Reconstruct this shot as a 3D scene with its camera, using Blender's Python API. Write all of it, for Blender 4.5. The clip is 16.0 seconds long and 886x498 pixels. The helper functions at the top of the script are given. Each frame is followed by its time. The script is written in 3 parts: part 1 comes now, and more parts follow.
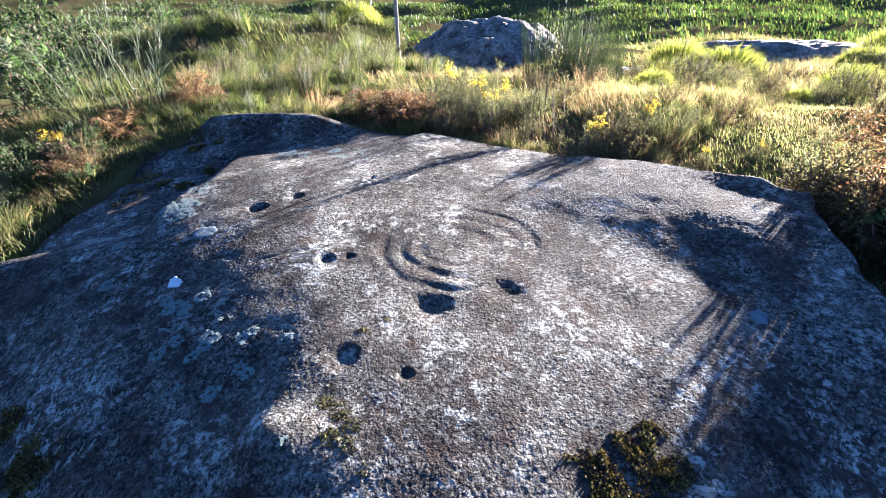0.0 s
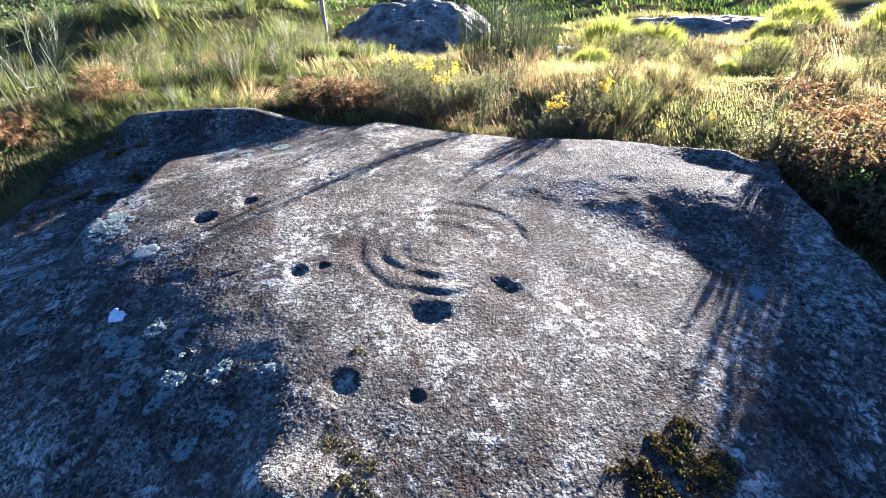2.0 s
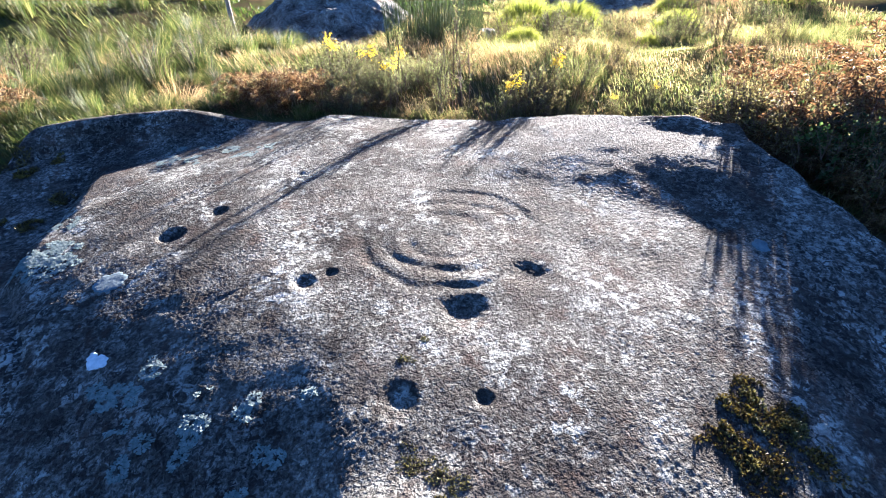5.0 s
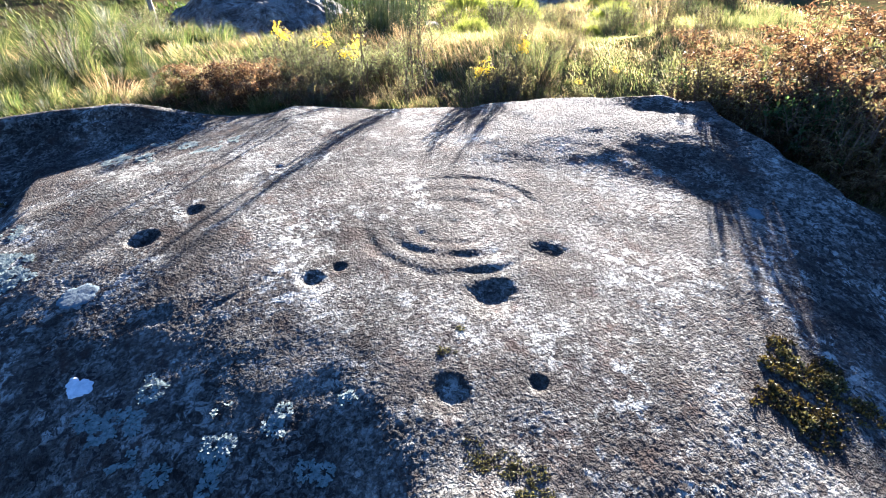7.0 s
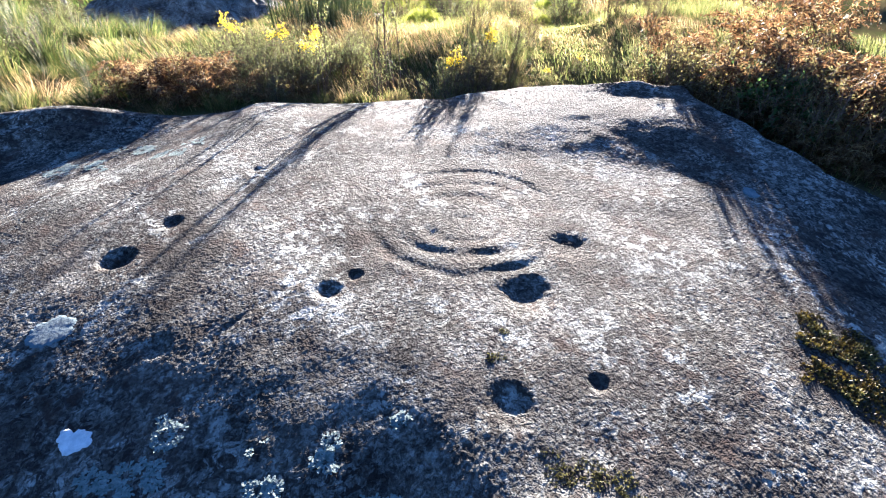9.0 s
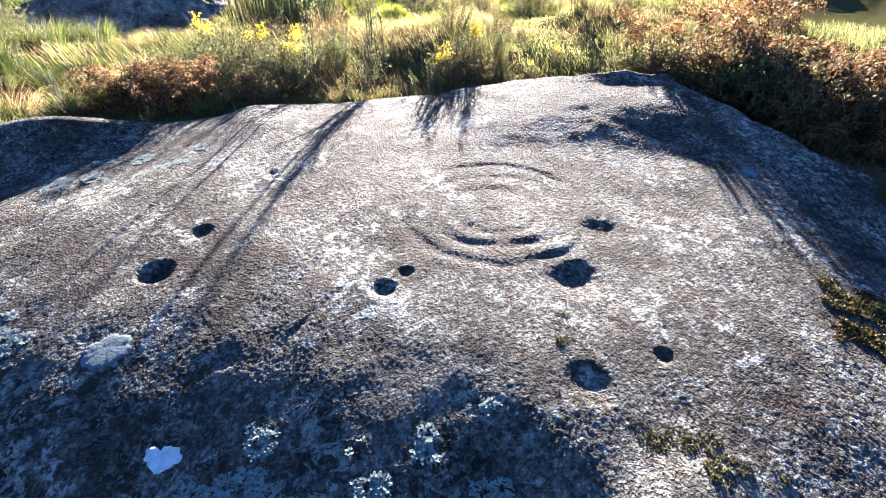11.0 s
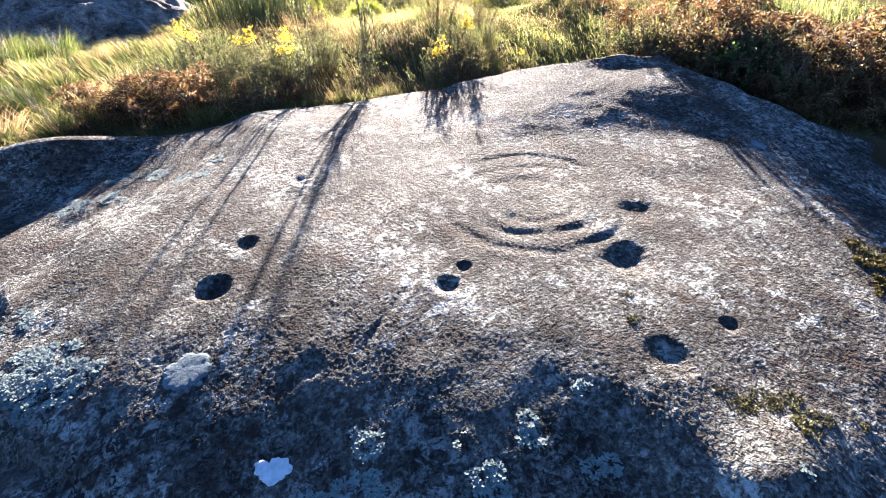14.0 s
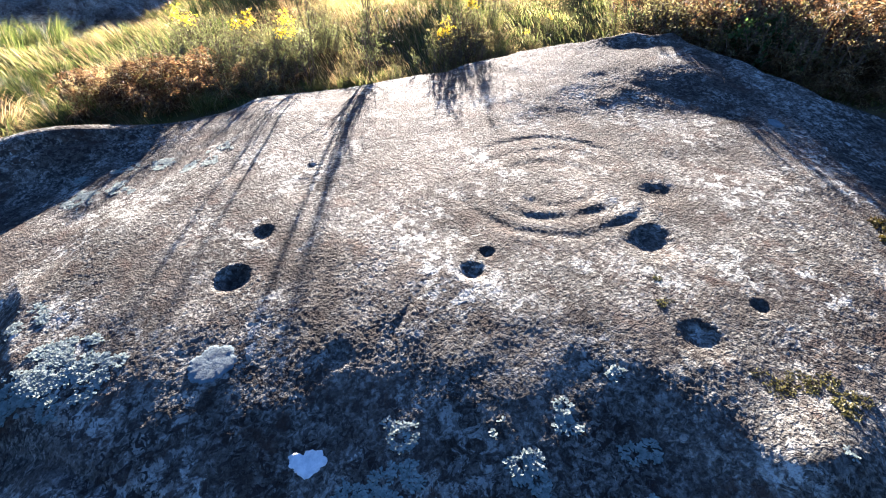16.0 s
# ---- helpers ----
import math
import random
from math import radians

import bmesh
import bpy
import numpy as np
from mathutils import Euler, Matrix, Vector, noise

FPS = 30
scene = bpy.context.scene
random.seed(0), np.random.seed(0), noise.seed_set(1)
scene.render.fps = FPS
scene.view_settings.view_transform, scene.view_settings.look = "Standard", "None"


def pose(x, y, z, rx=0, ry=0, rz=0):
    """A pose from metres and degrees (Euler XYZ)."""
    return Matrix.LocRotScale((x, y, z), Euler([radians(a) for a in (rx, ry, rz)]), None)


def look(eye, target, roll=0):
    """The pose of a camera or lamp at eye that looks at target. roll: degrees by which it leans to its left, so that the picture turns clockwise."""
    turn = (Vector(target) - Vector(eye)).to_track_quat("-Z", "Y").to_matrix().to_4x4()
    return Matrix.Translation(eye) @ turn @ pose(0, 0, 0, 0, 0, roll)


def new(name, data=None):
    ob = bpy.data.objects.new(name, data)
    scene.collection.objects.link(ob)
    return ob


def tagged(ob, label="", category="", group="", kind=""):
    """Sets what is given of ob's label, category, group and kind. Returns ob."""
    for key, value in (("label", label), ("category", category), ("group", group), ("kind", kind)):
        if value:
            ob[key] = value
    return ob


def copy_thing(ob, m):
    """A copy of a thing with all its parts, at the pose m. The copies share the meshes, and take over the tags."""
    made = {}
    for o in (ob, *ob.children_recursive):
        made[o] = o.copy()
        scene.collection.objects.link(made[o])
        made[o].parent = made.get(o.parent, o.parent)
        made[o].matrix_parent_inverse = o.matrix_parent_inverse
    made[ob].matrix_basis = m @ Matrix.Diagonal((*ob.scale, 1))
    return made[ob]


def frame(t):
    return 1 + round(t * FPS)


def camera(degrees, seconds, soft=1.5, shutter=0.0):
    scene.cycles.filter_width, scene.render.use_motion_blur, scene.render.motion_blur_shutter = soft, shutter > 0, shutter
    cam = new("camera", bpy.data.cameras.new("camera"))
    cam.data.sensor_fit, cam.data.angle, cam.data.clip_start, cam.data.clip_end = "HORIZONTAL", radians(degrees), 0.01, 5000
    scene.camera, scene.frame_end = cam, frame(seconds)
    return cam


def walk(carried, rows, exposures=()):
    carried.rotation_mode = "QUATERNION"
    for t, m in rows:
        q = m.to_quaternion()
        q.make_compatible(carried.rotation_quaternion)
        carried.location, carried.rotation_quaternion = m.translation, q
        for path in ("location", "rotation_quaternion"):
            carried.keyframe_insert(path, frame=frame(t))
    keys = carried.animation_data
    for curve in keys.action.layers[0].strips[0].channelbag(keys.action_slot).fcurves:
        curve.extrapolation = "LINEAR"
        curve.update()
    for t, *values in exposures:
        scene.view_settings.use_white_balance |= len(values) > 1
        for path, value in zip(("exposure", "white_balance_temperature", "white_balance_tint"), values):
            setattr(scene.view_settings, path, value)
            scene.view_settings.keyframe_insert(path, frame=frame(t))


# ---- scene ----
cam = camera(87.5, 16.0, soft=1.0)
PATH = [
    (0, (0.002, 0.041, 1.455), (0.005, 1.708, 0.35), 0.2),
    (0.5, (-0.038, 0.083, 1.433), (0.032, 1.741, 0.316), 0.1),
    (1, (-0.079, 0.125, 1.418), (0.053, 1.772, 0.29), 0.2),
    (1.5, (-0.122, 0.168, 1.412), (0.072, 1.801, 0.273), 0.3),
    (2, (-0.164, 0.214, 1.407), (0.091, 1.83, 0.256), 0.4),
    (2.5, (-0.202, 0.257, 1.403), (0.109, 1.854, 0.239), 0.2),
    (3, (-0.24, 0.291, 1.399), (0.121, 1.867, 0.221), 0.0),
    (3.5, (-0.282, 0.314, 1.386), (0.122, 1.872, 0.199), -0.1),
    (4, (-0.335, 0.335, 1.375), (0.112, 1.879, 0.184), -0.2),
    (4.2, (-0.357, 0.343, 1.37), (0.108, 1.883, 0.182), -0.2),
    (6.3, (-0.608, 0.44, 1.309), (0.09, 1.89, 0.123), 1.2),
    (6.5, (-0.626, 0.458, 1.297), (0.096, 1.896, 0.11), 1.4),
    (7, (-0.662, 0.509, 1.267), (0.11, 1.921, 0.079), 1.7),
    (7.5, (-0.699, 0.564, 1.244), (0.123, 1.947, 0.056), 1.9),
    (8, (-0.739, 0.616, 1.23), (0.133, 1.966, 0.04), 2.2),
    (8.5, (-0.778, 0.661, 1.224), (0.14, 1.976, 0.03), 2.5),
    (9, (-0.816, 0.699, 1.219), (0.143, 1.98, 0.018), 2.8),
    (9.2, (-0.829, 0.714, 1.215), (0.141, 1.983, 0.013), 2.9),
    (11.3, (-1.072, 0.852, 1.227), (0.022, 2.009, 0.017), 2.7),
    (11.5, (-1.094, 0.863, 1.23), (0.008, 2.013, 0.02), 2.7),
    (12, (-1.146, 0.888, 1.235), (-0.026, 2.022, 0.026), 2.2),
    (12.5, (-1.184, 0.915, 1.239), (-0.052, 2.033, 0.027), 1.8),
    (13, (-1.207, 0.942, 1.24), (-0.066, 2.047, 0.025), 1.3),
    (13.5, (-1.22, 0.969, 1.24), (-0.074, 2.062, 0.019), 0.8),
    (14, (-1.228, 0.993, 1.236), (-0.079, 2.073, 0.005), 0.5),
    (14.5, (-1.236, 1.015, 1.23), (-0.085, 2.079, -0.012), 0.3),
    (15, (-1.245, 1.033, 1.227), (-0.097, 2.086, -0.028), 0.1),
    (15.5, (-1.255, 1.05, 1.224), (-0.116, 2.096, -0.044), -0.1),
    (16, (-1.264, 1.065, 1.221), (-0.134, 2.107, -0.059), -0.1),
]
walk(cam, [(t, look(eye, target, roll)) for t, eye, target, roll in PATH], exposures=[(0, 3.8, 5150, 31), (8, 3.8, 5200, 28), (16, 3.8, 5500, 30)])

# ---- light ----
SUN_AZ, SUN_EL = 46.0, 8.6          # degrees from +y towards +x, and above the horizon
world = bpy.data.worlds.new("sky")
scene.world = world
world.use_nodes = True
wn = world.node_tree
sky = wn.nodes.new("ShaderNodeTexSky")
sky.sky_type, sky.sun_disc = "NISHITA", False
sky.dust_density, sky.ozone_density = 0.3, 4.0
sky.sun_elevation, sky.sun_rotation = radians(SUN_EL), radians(SUN_AZ)
wn.links.new(sky.outputs[0], wn.nodes["Background"].inputs[0])
wn.nodes["Background"].inputs[1].default_value = 0.0295
sun_data = bpy.data.lights.new("sun", "SUN")
sun_data.energy, sun_data.angle, sun_data.color = 4.75, radians(0.6), (1.0, 0.87, 0.58)
sun = new("sun", sun_data)
sun_way = Vector((math.sin(radians(SUN_AZ)) * math.cos(radians(SUN_EL)), math.cos(radians(SUN_AZ)) * math.cos(radians(SUN_EL)), math.sin(radians(SUN_EL))))
sun.matrix_world = look(sun_way * 50, (0, 0, 0))

# ---- materials ----
def shader(name, rough=0.85, spec=0.3):
    m = bpy.data.materials.new(name)
    m.use_nodes = True
    b = m.node_tree.nodes["Principled BSDF"]
    b.inputs["Roughness"].default_value = rough
    b.inputs["Specular IOR Level"].default_value = spec
    return m, m.node_tree, b


def tex(nt, scale, detail=6, rough=0.6, warp=0.0, kind="ShaderNodeTexNoise"):
    co = nt.nodes.new("ShaderNodeNewGeometry").outputs["Position"]
    n = nt.nodes.new(kind)
    n.inputs["Scale"].default_value = scale
    if kind == "ShaderNodeTexNoise":
        n.inputs["Detail"].default_value, n.inputs["Roughness"].default_value, n.inputs["Distortion"].default_value = detail, rough, warp
    nt.links.new(co, n.inputs["Vector"])
    return n.outputs[0]


def ramp(nt, fac, stops):
    r = nt.nodes.new("ShaderNodeValToRGB")
    while len(r.color_ramp.elements) < len(stops):
        r.color_ramp.elements.new(0.5)
    for e, (p, c) in zip(r.color_ramp.elements, stops):
        e.position = p
        e.color = (*c, 1) if isinstance(c, tuple) else (c, c, c, 1)
    nt.links.new(fac, r.inputs[0])
    return r.outputs[0]


def mixed(nt, fac, a, b, mode="MIX"):
    m = nt.nodes.new("ShaderNodeMix")
    m.data_type, m.blend_type = "RGBA", mode
    for sock, v in ((m.inputs["Factor"], fac), (m.inputs["A"], a), (m.inputs["B"], b)):
        if isinstance(v, (float, int)):
            sock.default_value = v
        elif isinstance(v, tuple):
            sock.default_value = (*v, 1)
        else:
            nt.links.new(v, sock)
    return m.outputs["Result"]


def bump(nt, b, height, strength, distance):
    n = nt.nodes.new("ShaderNodeBump")
    n.inputs["Strength"].default_value, n.inputs["Distance"].default_value = strength, distance
    nt.links.new(height, n.inputs["Height"])
    nt.links.new(n.outputs[0], b.inputs["Normal"])


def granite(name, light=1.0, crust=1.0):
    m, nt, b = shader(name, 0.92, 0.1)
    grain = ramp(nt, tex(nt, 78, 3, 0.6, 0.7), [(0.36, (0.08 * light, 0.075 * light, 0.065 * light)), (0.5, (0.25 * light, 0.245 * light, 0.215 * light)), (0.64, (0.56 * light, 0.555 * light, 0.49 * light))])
    # a brown weathering film in ragged blotches
    film = ramp(nt, tex(nt, 4.6, 8, 0.68), [(0.44, 0.0), (0.58, 0.8)])
    col = mixed(nt, film, grain, (0.105 * light, 0.084 * light, 0.066 * light))
    # pale crustose lichen, thick in some areas and sparse in others
    pale = ramp(nt, tex(nt, 24, 5, 0.72, 0.6), [(0.50, 0.0), (0.55, 0.92 * crust)])
    areas = ramp(nt, tex(nt, 3.3, 8, 0.70), [(0.49, 0.05), (0.58, 1.0)])
    col = mixed(nt, mixed(nt, 1.0, pale, areas, "MULTIPLY"), col, (0.41, 0.425, 0.385))
    # black flecks between the grains, gathered in clusters
    fleck = ramp(nt, tex(nt, 46, 3, 0.64, 0.9), [(0.51, 0.0), (0.56, 0.95 * crust)])
    herds = ramp(nt, tex(nt, 4.1, 6, 0.68), [(0.40, 0.5), (0.58, 1.0)])
    col = mixed(nt, mixed(nt, 1.0, fleck, herds, "MULTIPLY"), col, (0.03, 0.024, 0.022))
    rust = ramp(nt, tex(nt, 8.5, 7, 0.7), [(0.54, 0.0), (0.64, 0.85)])
    col = mixed(nt, rust, col, (0.060, 0.040, 0.030))
    broad = ramp(nt, tex(nt, 3.0, 8, 0.68), [(0.40, 0.50), (0.60, 1.28)])
    col = mixed(nt, 1.0, col, broad, "MULTIPLY")
    nt.links.new(col, b.inputs["Base Color"])
    add = nt.nodes.new("ShaderNodeMath")
    add.operation = "MULTIPLY_ADD"
    add.inputs[1].default_value = 0.5
    nt.links.new(tex(nt, 180, 2, 0.5, 0.4), add.inputs[0])
    nt.links.new(tex(nt, 72, 3, 0.58, 0.6), add.inputs[2])
    bump(nt, b, add.outputs[0], 1.0, 0.030)
    return m


def leafy(name, stops, through_light=0.45, rough=0.6, patch=1.3):
    """Thin plant matter: colour by each leaf's own chance and by broad patches; light passes through it."""
    m, nt, b = shader(name, rough, 0.35)
    g = nt.nodes.new("ShaderNodeNewGeometry")
    col = ramp(nt, g.outputs["Random Per Island"], stops)
    broad = ramp(nt, tex(nt, patch, 4, 0.65), [(0.36, 0.42), (0.64, 1.15)])
    col = mixed(nt, 1.0, col, broad, "MULTIPLY")
    nt.links.new(col, b.inputs["Base Color"])
    tr = nt.nodes.new("ShaderNodeBsdfTranslucent")
    nt.links.new(col, tr.inputs[0])
    mx = nt.nodes.new("ShaderNodeMixShader")
    mx.inputs[0].default_value = through_light
    nt.links.new(b.outputs[0], mx.inputs[1])
    nt.links.new(tr.outputs[0], mx.inputs[2])
    nt.links.new(mx.outputs[0], nt.nodes["Material Output"].inputs[0])
    return m


def mottled(name, a, c, scale=30, rough=0.9, relief=0.004, fine=180):
    m, nt, b = shader(name, rough, 0.25)
    nt.links.new(mixed(nt, ramp(nt, tex(nt, scale, 7, 0.7), [(0.38, 0.0), (0.62, 1.0)]), a, c), b.inputs["Base Color"])
    bump(nt, b, tex(nt, fine, 5, 0.7), 0.8, relief)
    return m


M_ROCK = granite("weathered_granite", 0.56)
# far boulders: sky light on their faces is put into a paler granite
M_FAR_LIT = granite("far_granite_lit", 1.2, 0.6)
M_EARTH = mottled("turf_earth", (0.075, 0.055, 0.030), (0.07, 0.075, 0.025), 1.6, 0.95, 0.02, 40)
M_EARTH.node_tree.nodes["Principled BSDF"].inputs["Specular IOR Level"].default_value = 0.0
M_GRASS = leafy("green_grass", [(0.0, (0.075, 0.105, 0.026)), (0.5, (0.145, 0.165, 0.042)), (0.8, (0.23, 0.215, 0.075)), (1.0, (0.42, 0.33, 0.14))], 0.64)
M_FIELD = leafy("field_grass", [(0.0, (0.02, 0.045, 0.010)), (0.6, (0.06, 0.105, 0.018)), (1.0, (0.15, 0.18, 0.03))], 0.45, patch=0.5)
M_DRY = leafy("dry_grass", [(0.0, (0.16, 0.10, 0.045)), (0.5, (0.33, 0.23, 0.10)), (1.0, (0.50, 0.38, 0.19))], 0.64)
M_TUSSOCK = leafy("tussock_grass", [(0.0, (0.16, 0.20, 0.02)), (0.6, (0.30, 0.34, 0.04)), (1.0, (0.42, 0.40, 0.09))], 0.6)
M_BRACKEN = leafy("dead_bracken", [(0.0, (0.07, 0.034, 0.016)), (0.5, (0.165, 0.088, 0.036)), (0.85, (0.25, 0.165, 0.07)), (1.0, (0.42, 0.33, 0.16))], 0.64)
M_HEATH = leafy("heather_leaf", [(0.0, (0.07, 0.058, 0.022)), (0.45, (0.16, 0.135, 0.048)), (0.75, (0.22, 0.20, 0.07)), (1.0, (0.38, 0.32, 0.15))], 0.64)
M_GORSE = leafy("gorse_leaf", [(0.0, (0.075, 0.085, 0.03)), (0.5, (0.18, 0.195, 0.065)), (0.9, (0.27, 0.27, 0.10)), (1.0, (0.42, 0.42, 0.24))], 0.64)
M_FLOWER = leafy("gorse_flower", [(0.0, (0.62, 0.42, 0.01)), (1.0, (0.80, 0.62, 0.03))], 0.4)
M_BROOM = leafy("broom_stem", [(0.0, (0.035, 0.055, 0.018)), (1.0, (0.09, 0.12, 0.042))], 0.2)
# greener grass for the left side, also coloured darker where flare is weaker
M_MEADOW_DIM = leafy("meadow_grass", [(0.0, (0.03, 0.055, 0.012)), (0.5, (0.08, 0.105, 0.024)), (0.85, (0.16, 0.17, 0.045)), (1.0, (0.36, 0.30, 0.12))], 0.55, patch=0.9)
M_BROAD = leafy("broad_leaf", [(0.0, (0.025, 0.055, 0.015)), (0.7, (0.07, 0.12, 0.03)), (1.0, (0.20, 0.23, 0.12))], 0.64)
M_TWIG = mottled("twig_bark", (0.07, 0.045, 0.03), (0.15, 0.105, 0.075), 60)
M_POST = mottled("grey_weathered_wood", (0.17, 0.14, 0.12), (0.34, 0.30, 0.26), 25)
M_STAKE = mottled("pale_wood", (0.45, 0.42, 0.36), (0.60, 0.57, 0.5), 25)
M_LICHEN_W = mottled("white_lichen", (0.44, 0.48, 0.50), (0.66, 0.68, 0.68), 45, 0.95, 0.003)
# both grey lichens coloured darker to stand in for the shade over them
M_LICHEN_B_SHADED = mottled("grey_lichen_shaded", (0.075, 0.105, 0.12), (0.14, 0.18, 0.19), 35, 0.95, 0.003)
M_LICHEN_G_SHADED = mottled("grey_green_lichen_shaded", (0.09, 0.125, 0.115), (0.22, 0.27, 0.245), 70, 0.95, 0.005)
M_MOSS = leafy("moss", [(0.0, (0.030, 0.020, 0.006)), (0.5, (0.085, 0.060, 0.012)), (1.0, (0.20, 0.16, 0.03))], 0.2, patch=12)
M_MOSS_Y = leafy("yellow_moss", [(0.0, (0.06, 0.055, 0.012)), (0.6, (0.17, 0.15, 0.04)), (1.0, (0.30, 0.27, 0.11))], 0.25, patch=12)

# ---- helpers for meshes and relief ----
rng = np.random.default_rng(7)


def smooth(t):
    t = np.clip(t, 0, 1)
    return t * t * (3 - 2 * t)


def vnoise(x, y, seed=0):
    """Smooth value noise of -1 to 1, one cell a unit."""
    x, y = np.asarray(x, float), np.asarray(y, float)
    xi, yi = np.floor(x).astype(np.int64), np.floor(y).astype(np.int64)
    u, v = smooth(x - xi), smooth(y - yi)

    def cell(i, j):
        h = (i * 374761393 + j * 668265263 + seed * 2147483 + 12345) & 0xFFFFFFFF
        h = ((h ^ (h >> 13)) * 1274126177) & 0xFFFFFFFF
        return ((h ^ (h >> 16)) & 0xFFFF) / 32767.5 - 1
    a, b, c, d = cell(xi, yi), cell(xi + 1, yi), cell(xi, yi + 1), cell(xi + 1, yi + 1)
    return a + (b - a) * u + (c - a) * v + (a - b - c + d) * u * v


def fbm(x, y, size, octaves=4, gain=0.5, seed=0):
    total, amp = 0.0, 1.0
    for k in range(octaves):
        turn = 0.6 + k
        c, s = math.cos(turn), math.sin(turn)
        f = 2.0 ** k / size
        total = total + amp * vnoise((x * c - y * s) * f + 17.3 * k, (x * s + y * c) * f - 9.1 * k, seed + k)
        amp *= gain
    return total


def mesh_of(name, verts, faces, material, shaded=False):
    me = bpy.data.meshes.new(name)
    me.from_pydata(np.asarray(verts).tolist(), [], faces if isinstance(faces, list) else faces.tolist())
    me.materials.append(material)
    if shaded:
        me.polygons.foreach_set("use_smooth", [True] * len(me.polygons))
    return me


def part(name, data, parent, label=""):
    ob = new(name, data)
    ob.parent = parent
    return tagged(ob, label=label)


def grid(x0, x1, y0, y1, step):
    nx, ny = int(round((x1 - x0) / step)) + 1, int(round((y1 - y0) / step)) + 1
    return np.meshgrid(np.linspace(x0, x1, nx), np.linspace(y0, y1, ny))


def grid_faces(ny, nx, keep=None):
    i = np.arange((ny - 1) * (nx - 1))
    a = (i // (nx - 1)) * nx + i % (nx - 1)
    f = np.stack([a, a + 1, a + nx + 1, a + nx], -1)
    if keep is not None:
        f = f[keep.ravel()[f].all(1)]
    return f


def compact(v, f):
    used = np.unique(f)
    back = np.zeros(len(v), int)
    back[used] = np.arange(len(used))
    return v[used], back[f]


# ---- the land ----
HEART = np.array((-0.15, 1.9))       # the middle of the carved rock
RIM = np.array([(1.86, 2.04), (1.48, 2.44), (1.14, 2.80), (0.80, 3.12), (0.42, 3.46), (-0.2, 3.72), (-0.7, 3.92), (-1.2, 4.14), (-1.75, 4.2), (-2.3, 3.75), (-2.4, 2.95),
                (-2.5, 2.3), (-2.45, 1.6), (-2.1, 0.9), (-1.5, 0.35), (-0.8, 0.1), (0.0, 0.0), (0.8, 0.0), (1.4, 0.25), (1.85, 0.75), (1.72, 1.15), (1.73, 1.45), (1.80, 1.75)]) - HEART
RIM_A = np.arctan2(RIM[:, 1], RIM[:, 0])
RIM_R = np.hypot(RIM[:, 0], RIM[:, 1])
order = np.argsort(RIM_A)
RIM_A, RIM_R = RIM_A[order], RIM_R[order]


def rim_share(x, y):
    """0 in the middle of the rock, 1 on its outline."""
    dx, dy = x - HEART[0], y - HEART[1]
    a = np.arctan2(dy, dx)
    r = np.interp(a, RIM_A, RIM_R, period=2 * math.pi) * (1 + 0.025 * vnoise(a * 5, a * 0, 3) + 0.012 * vnoise(a * 17, a * 0, 4))
    return np.hypot(dx, dy) / r


def land(x, y):
    """Height of the soil."""
    x, y = np.asarray(x, float), np.asarray(y, float)
    z = 0.04 - 2.5 * smooth((y - 4.0) / 20) * (1 - 0.5 * smooth((x - 1) / 8)) + 0.10 * smooth((y - 2) / 1.5) * smooth((5.5 - y) / 1.5)
    p = 0.695 * x - 0.719 * y
    # bank lowered along the sun's path so that light clears it
    z = z + 0.25 * (1 - 0.7 * smooth((p + 1.4) / 0.25) * smooth((-0.25 - p) / 0.2)) * smooth((x - 1.1) / 0.7) * smooth((y + 1.0) / 2.0) * smooth((6.0 - y) / 3.0)
    z = z - 0.10 * smooth((-1.6 - x) / 0.8) * smooth((5 - y) / 2)
    # a bank that runs down the slope, and a mound at its head
    s = np.clip(((x + 1.2) * -3.8 + (y - 12.0) * -3.5) / 26.7, 0, 1)
    off = np.hypot(x + 1.2 + 3.8 * s, y - 12.0 + 3.5 * s)
    z = z + 0.42 * np.exp(-(off / 0.6) ** 2) + 0.35 * np.exp(-(np.hypot(x + 2.0, y - 12.0) / 0.9) ** 2)
    z = z - 0.42 * np.exp(-((x - 1.0) / 1.7) ** 2 - ((y - 10.7) / 2.1) ** 2)
    z = z - 0.40 * np.exp(-((x - 0.2) / 2.4) ** 2 - ((y - 11.3) / 1.9) ** 2) - 0.50 * np.exp(-((x - 5.2) / 3.2) ** 2 - ((y - 9.2) / 2.1) ** 2)
    far = smooth((np.hypot(x, y - 2) - 3) / 6)
    z = z + far * (0.16 * fbm(x, y, 3.2, 3, 0.5, 21) + 0.42 * far * fbm(x * 0.35, y, 4.5, 2, 0.5, 22))
    z = z + 0.03 * fbm(x, y, 0.7, 3, 0.5, 23)
    return z + 0.0009 * np.maximum(0, np.hypot(x, y) - 45) ** 1.3


POLY = (0.332, -0.0644, -0.0581, 0.0229, -0.0313, 0.0041, 0.0094, -0.0035, -0.0715, -0.0061, 0.1806, -0.1758, 0.0823, -0.0222, 0.005)
CUPS = [(-0.966, 2.172, 0.043, 0.036), (-0.79, 2.29, 0.034, 0.012), (-0.492, 1.662, 0.035, 0.021), (-0.40, 1.684, 0.026, 0.016),
        (0.240, 1.428, 0.074, 0.018), (-0.045, 1.336, 0.076, 0.024), (-0.108, 1.017, 0.026, 0.015), (-0.322, 1.092, 0.052, 0.012),
        (-0.92, 1.73, 0.030, 0.010), (-0.42, 2.56, 0.024, 0.008), (-0.68, 2.44, 0.040, 0.005)]


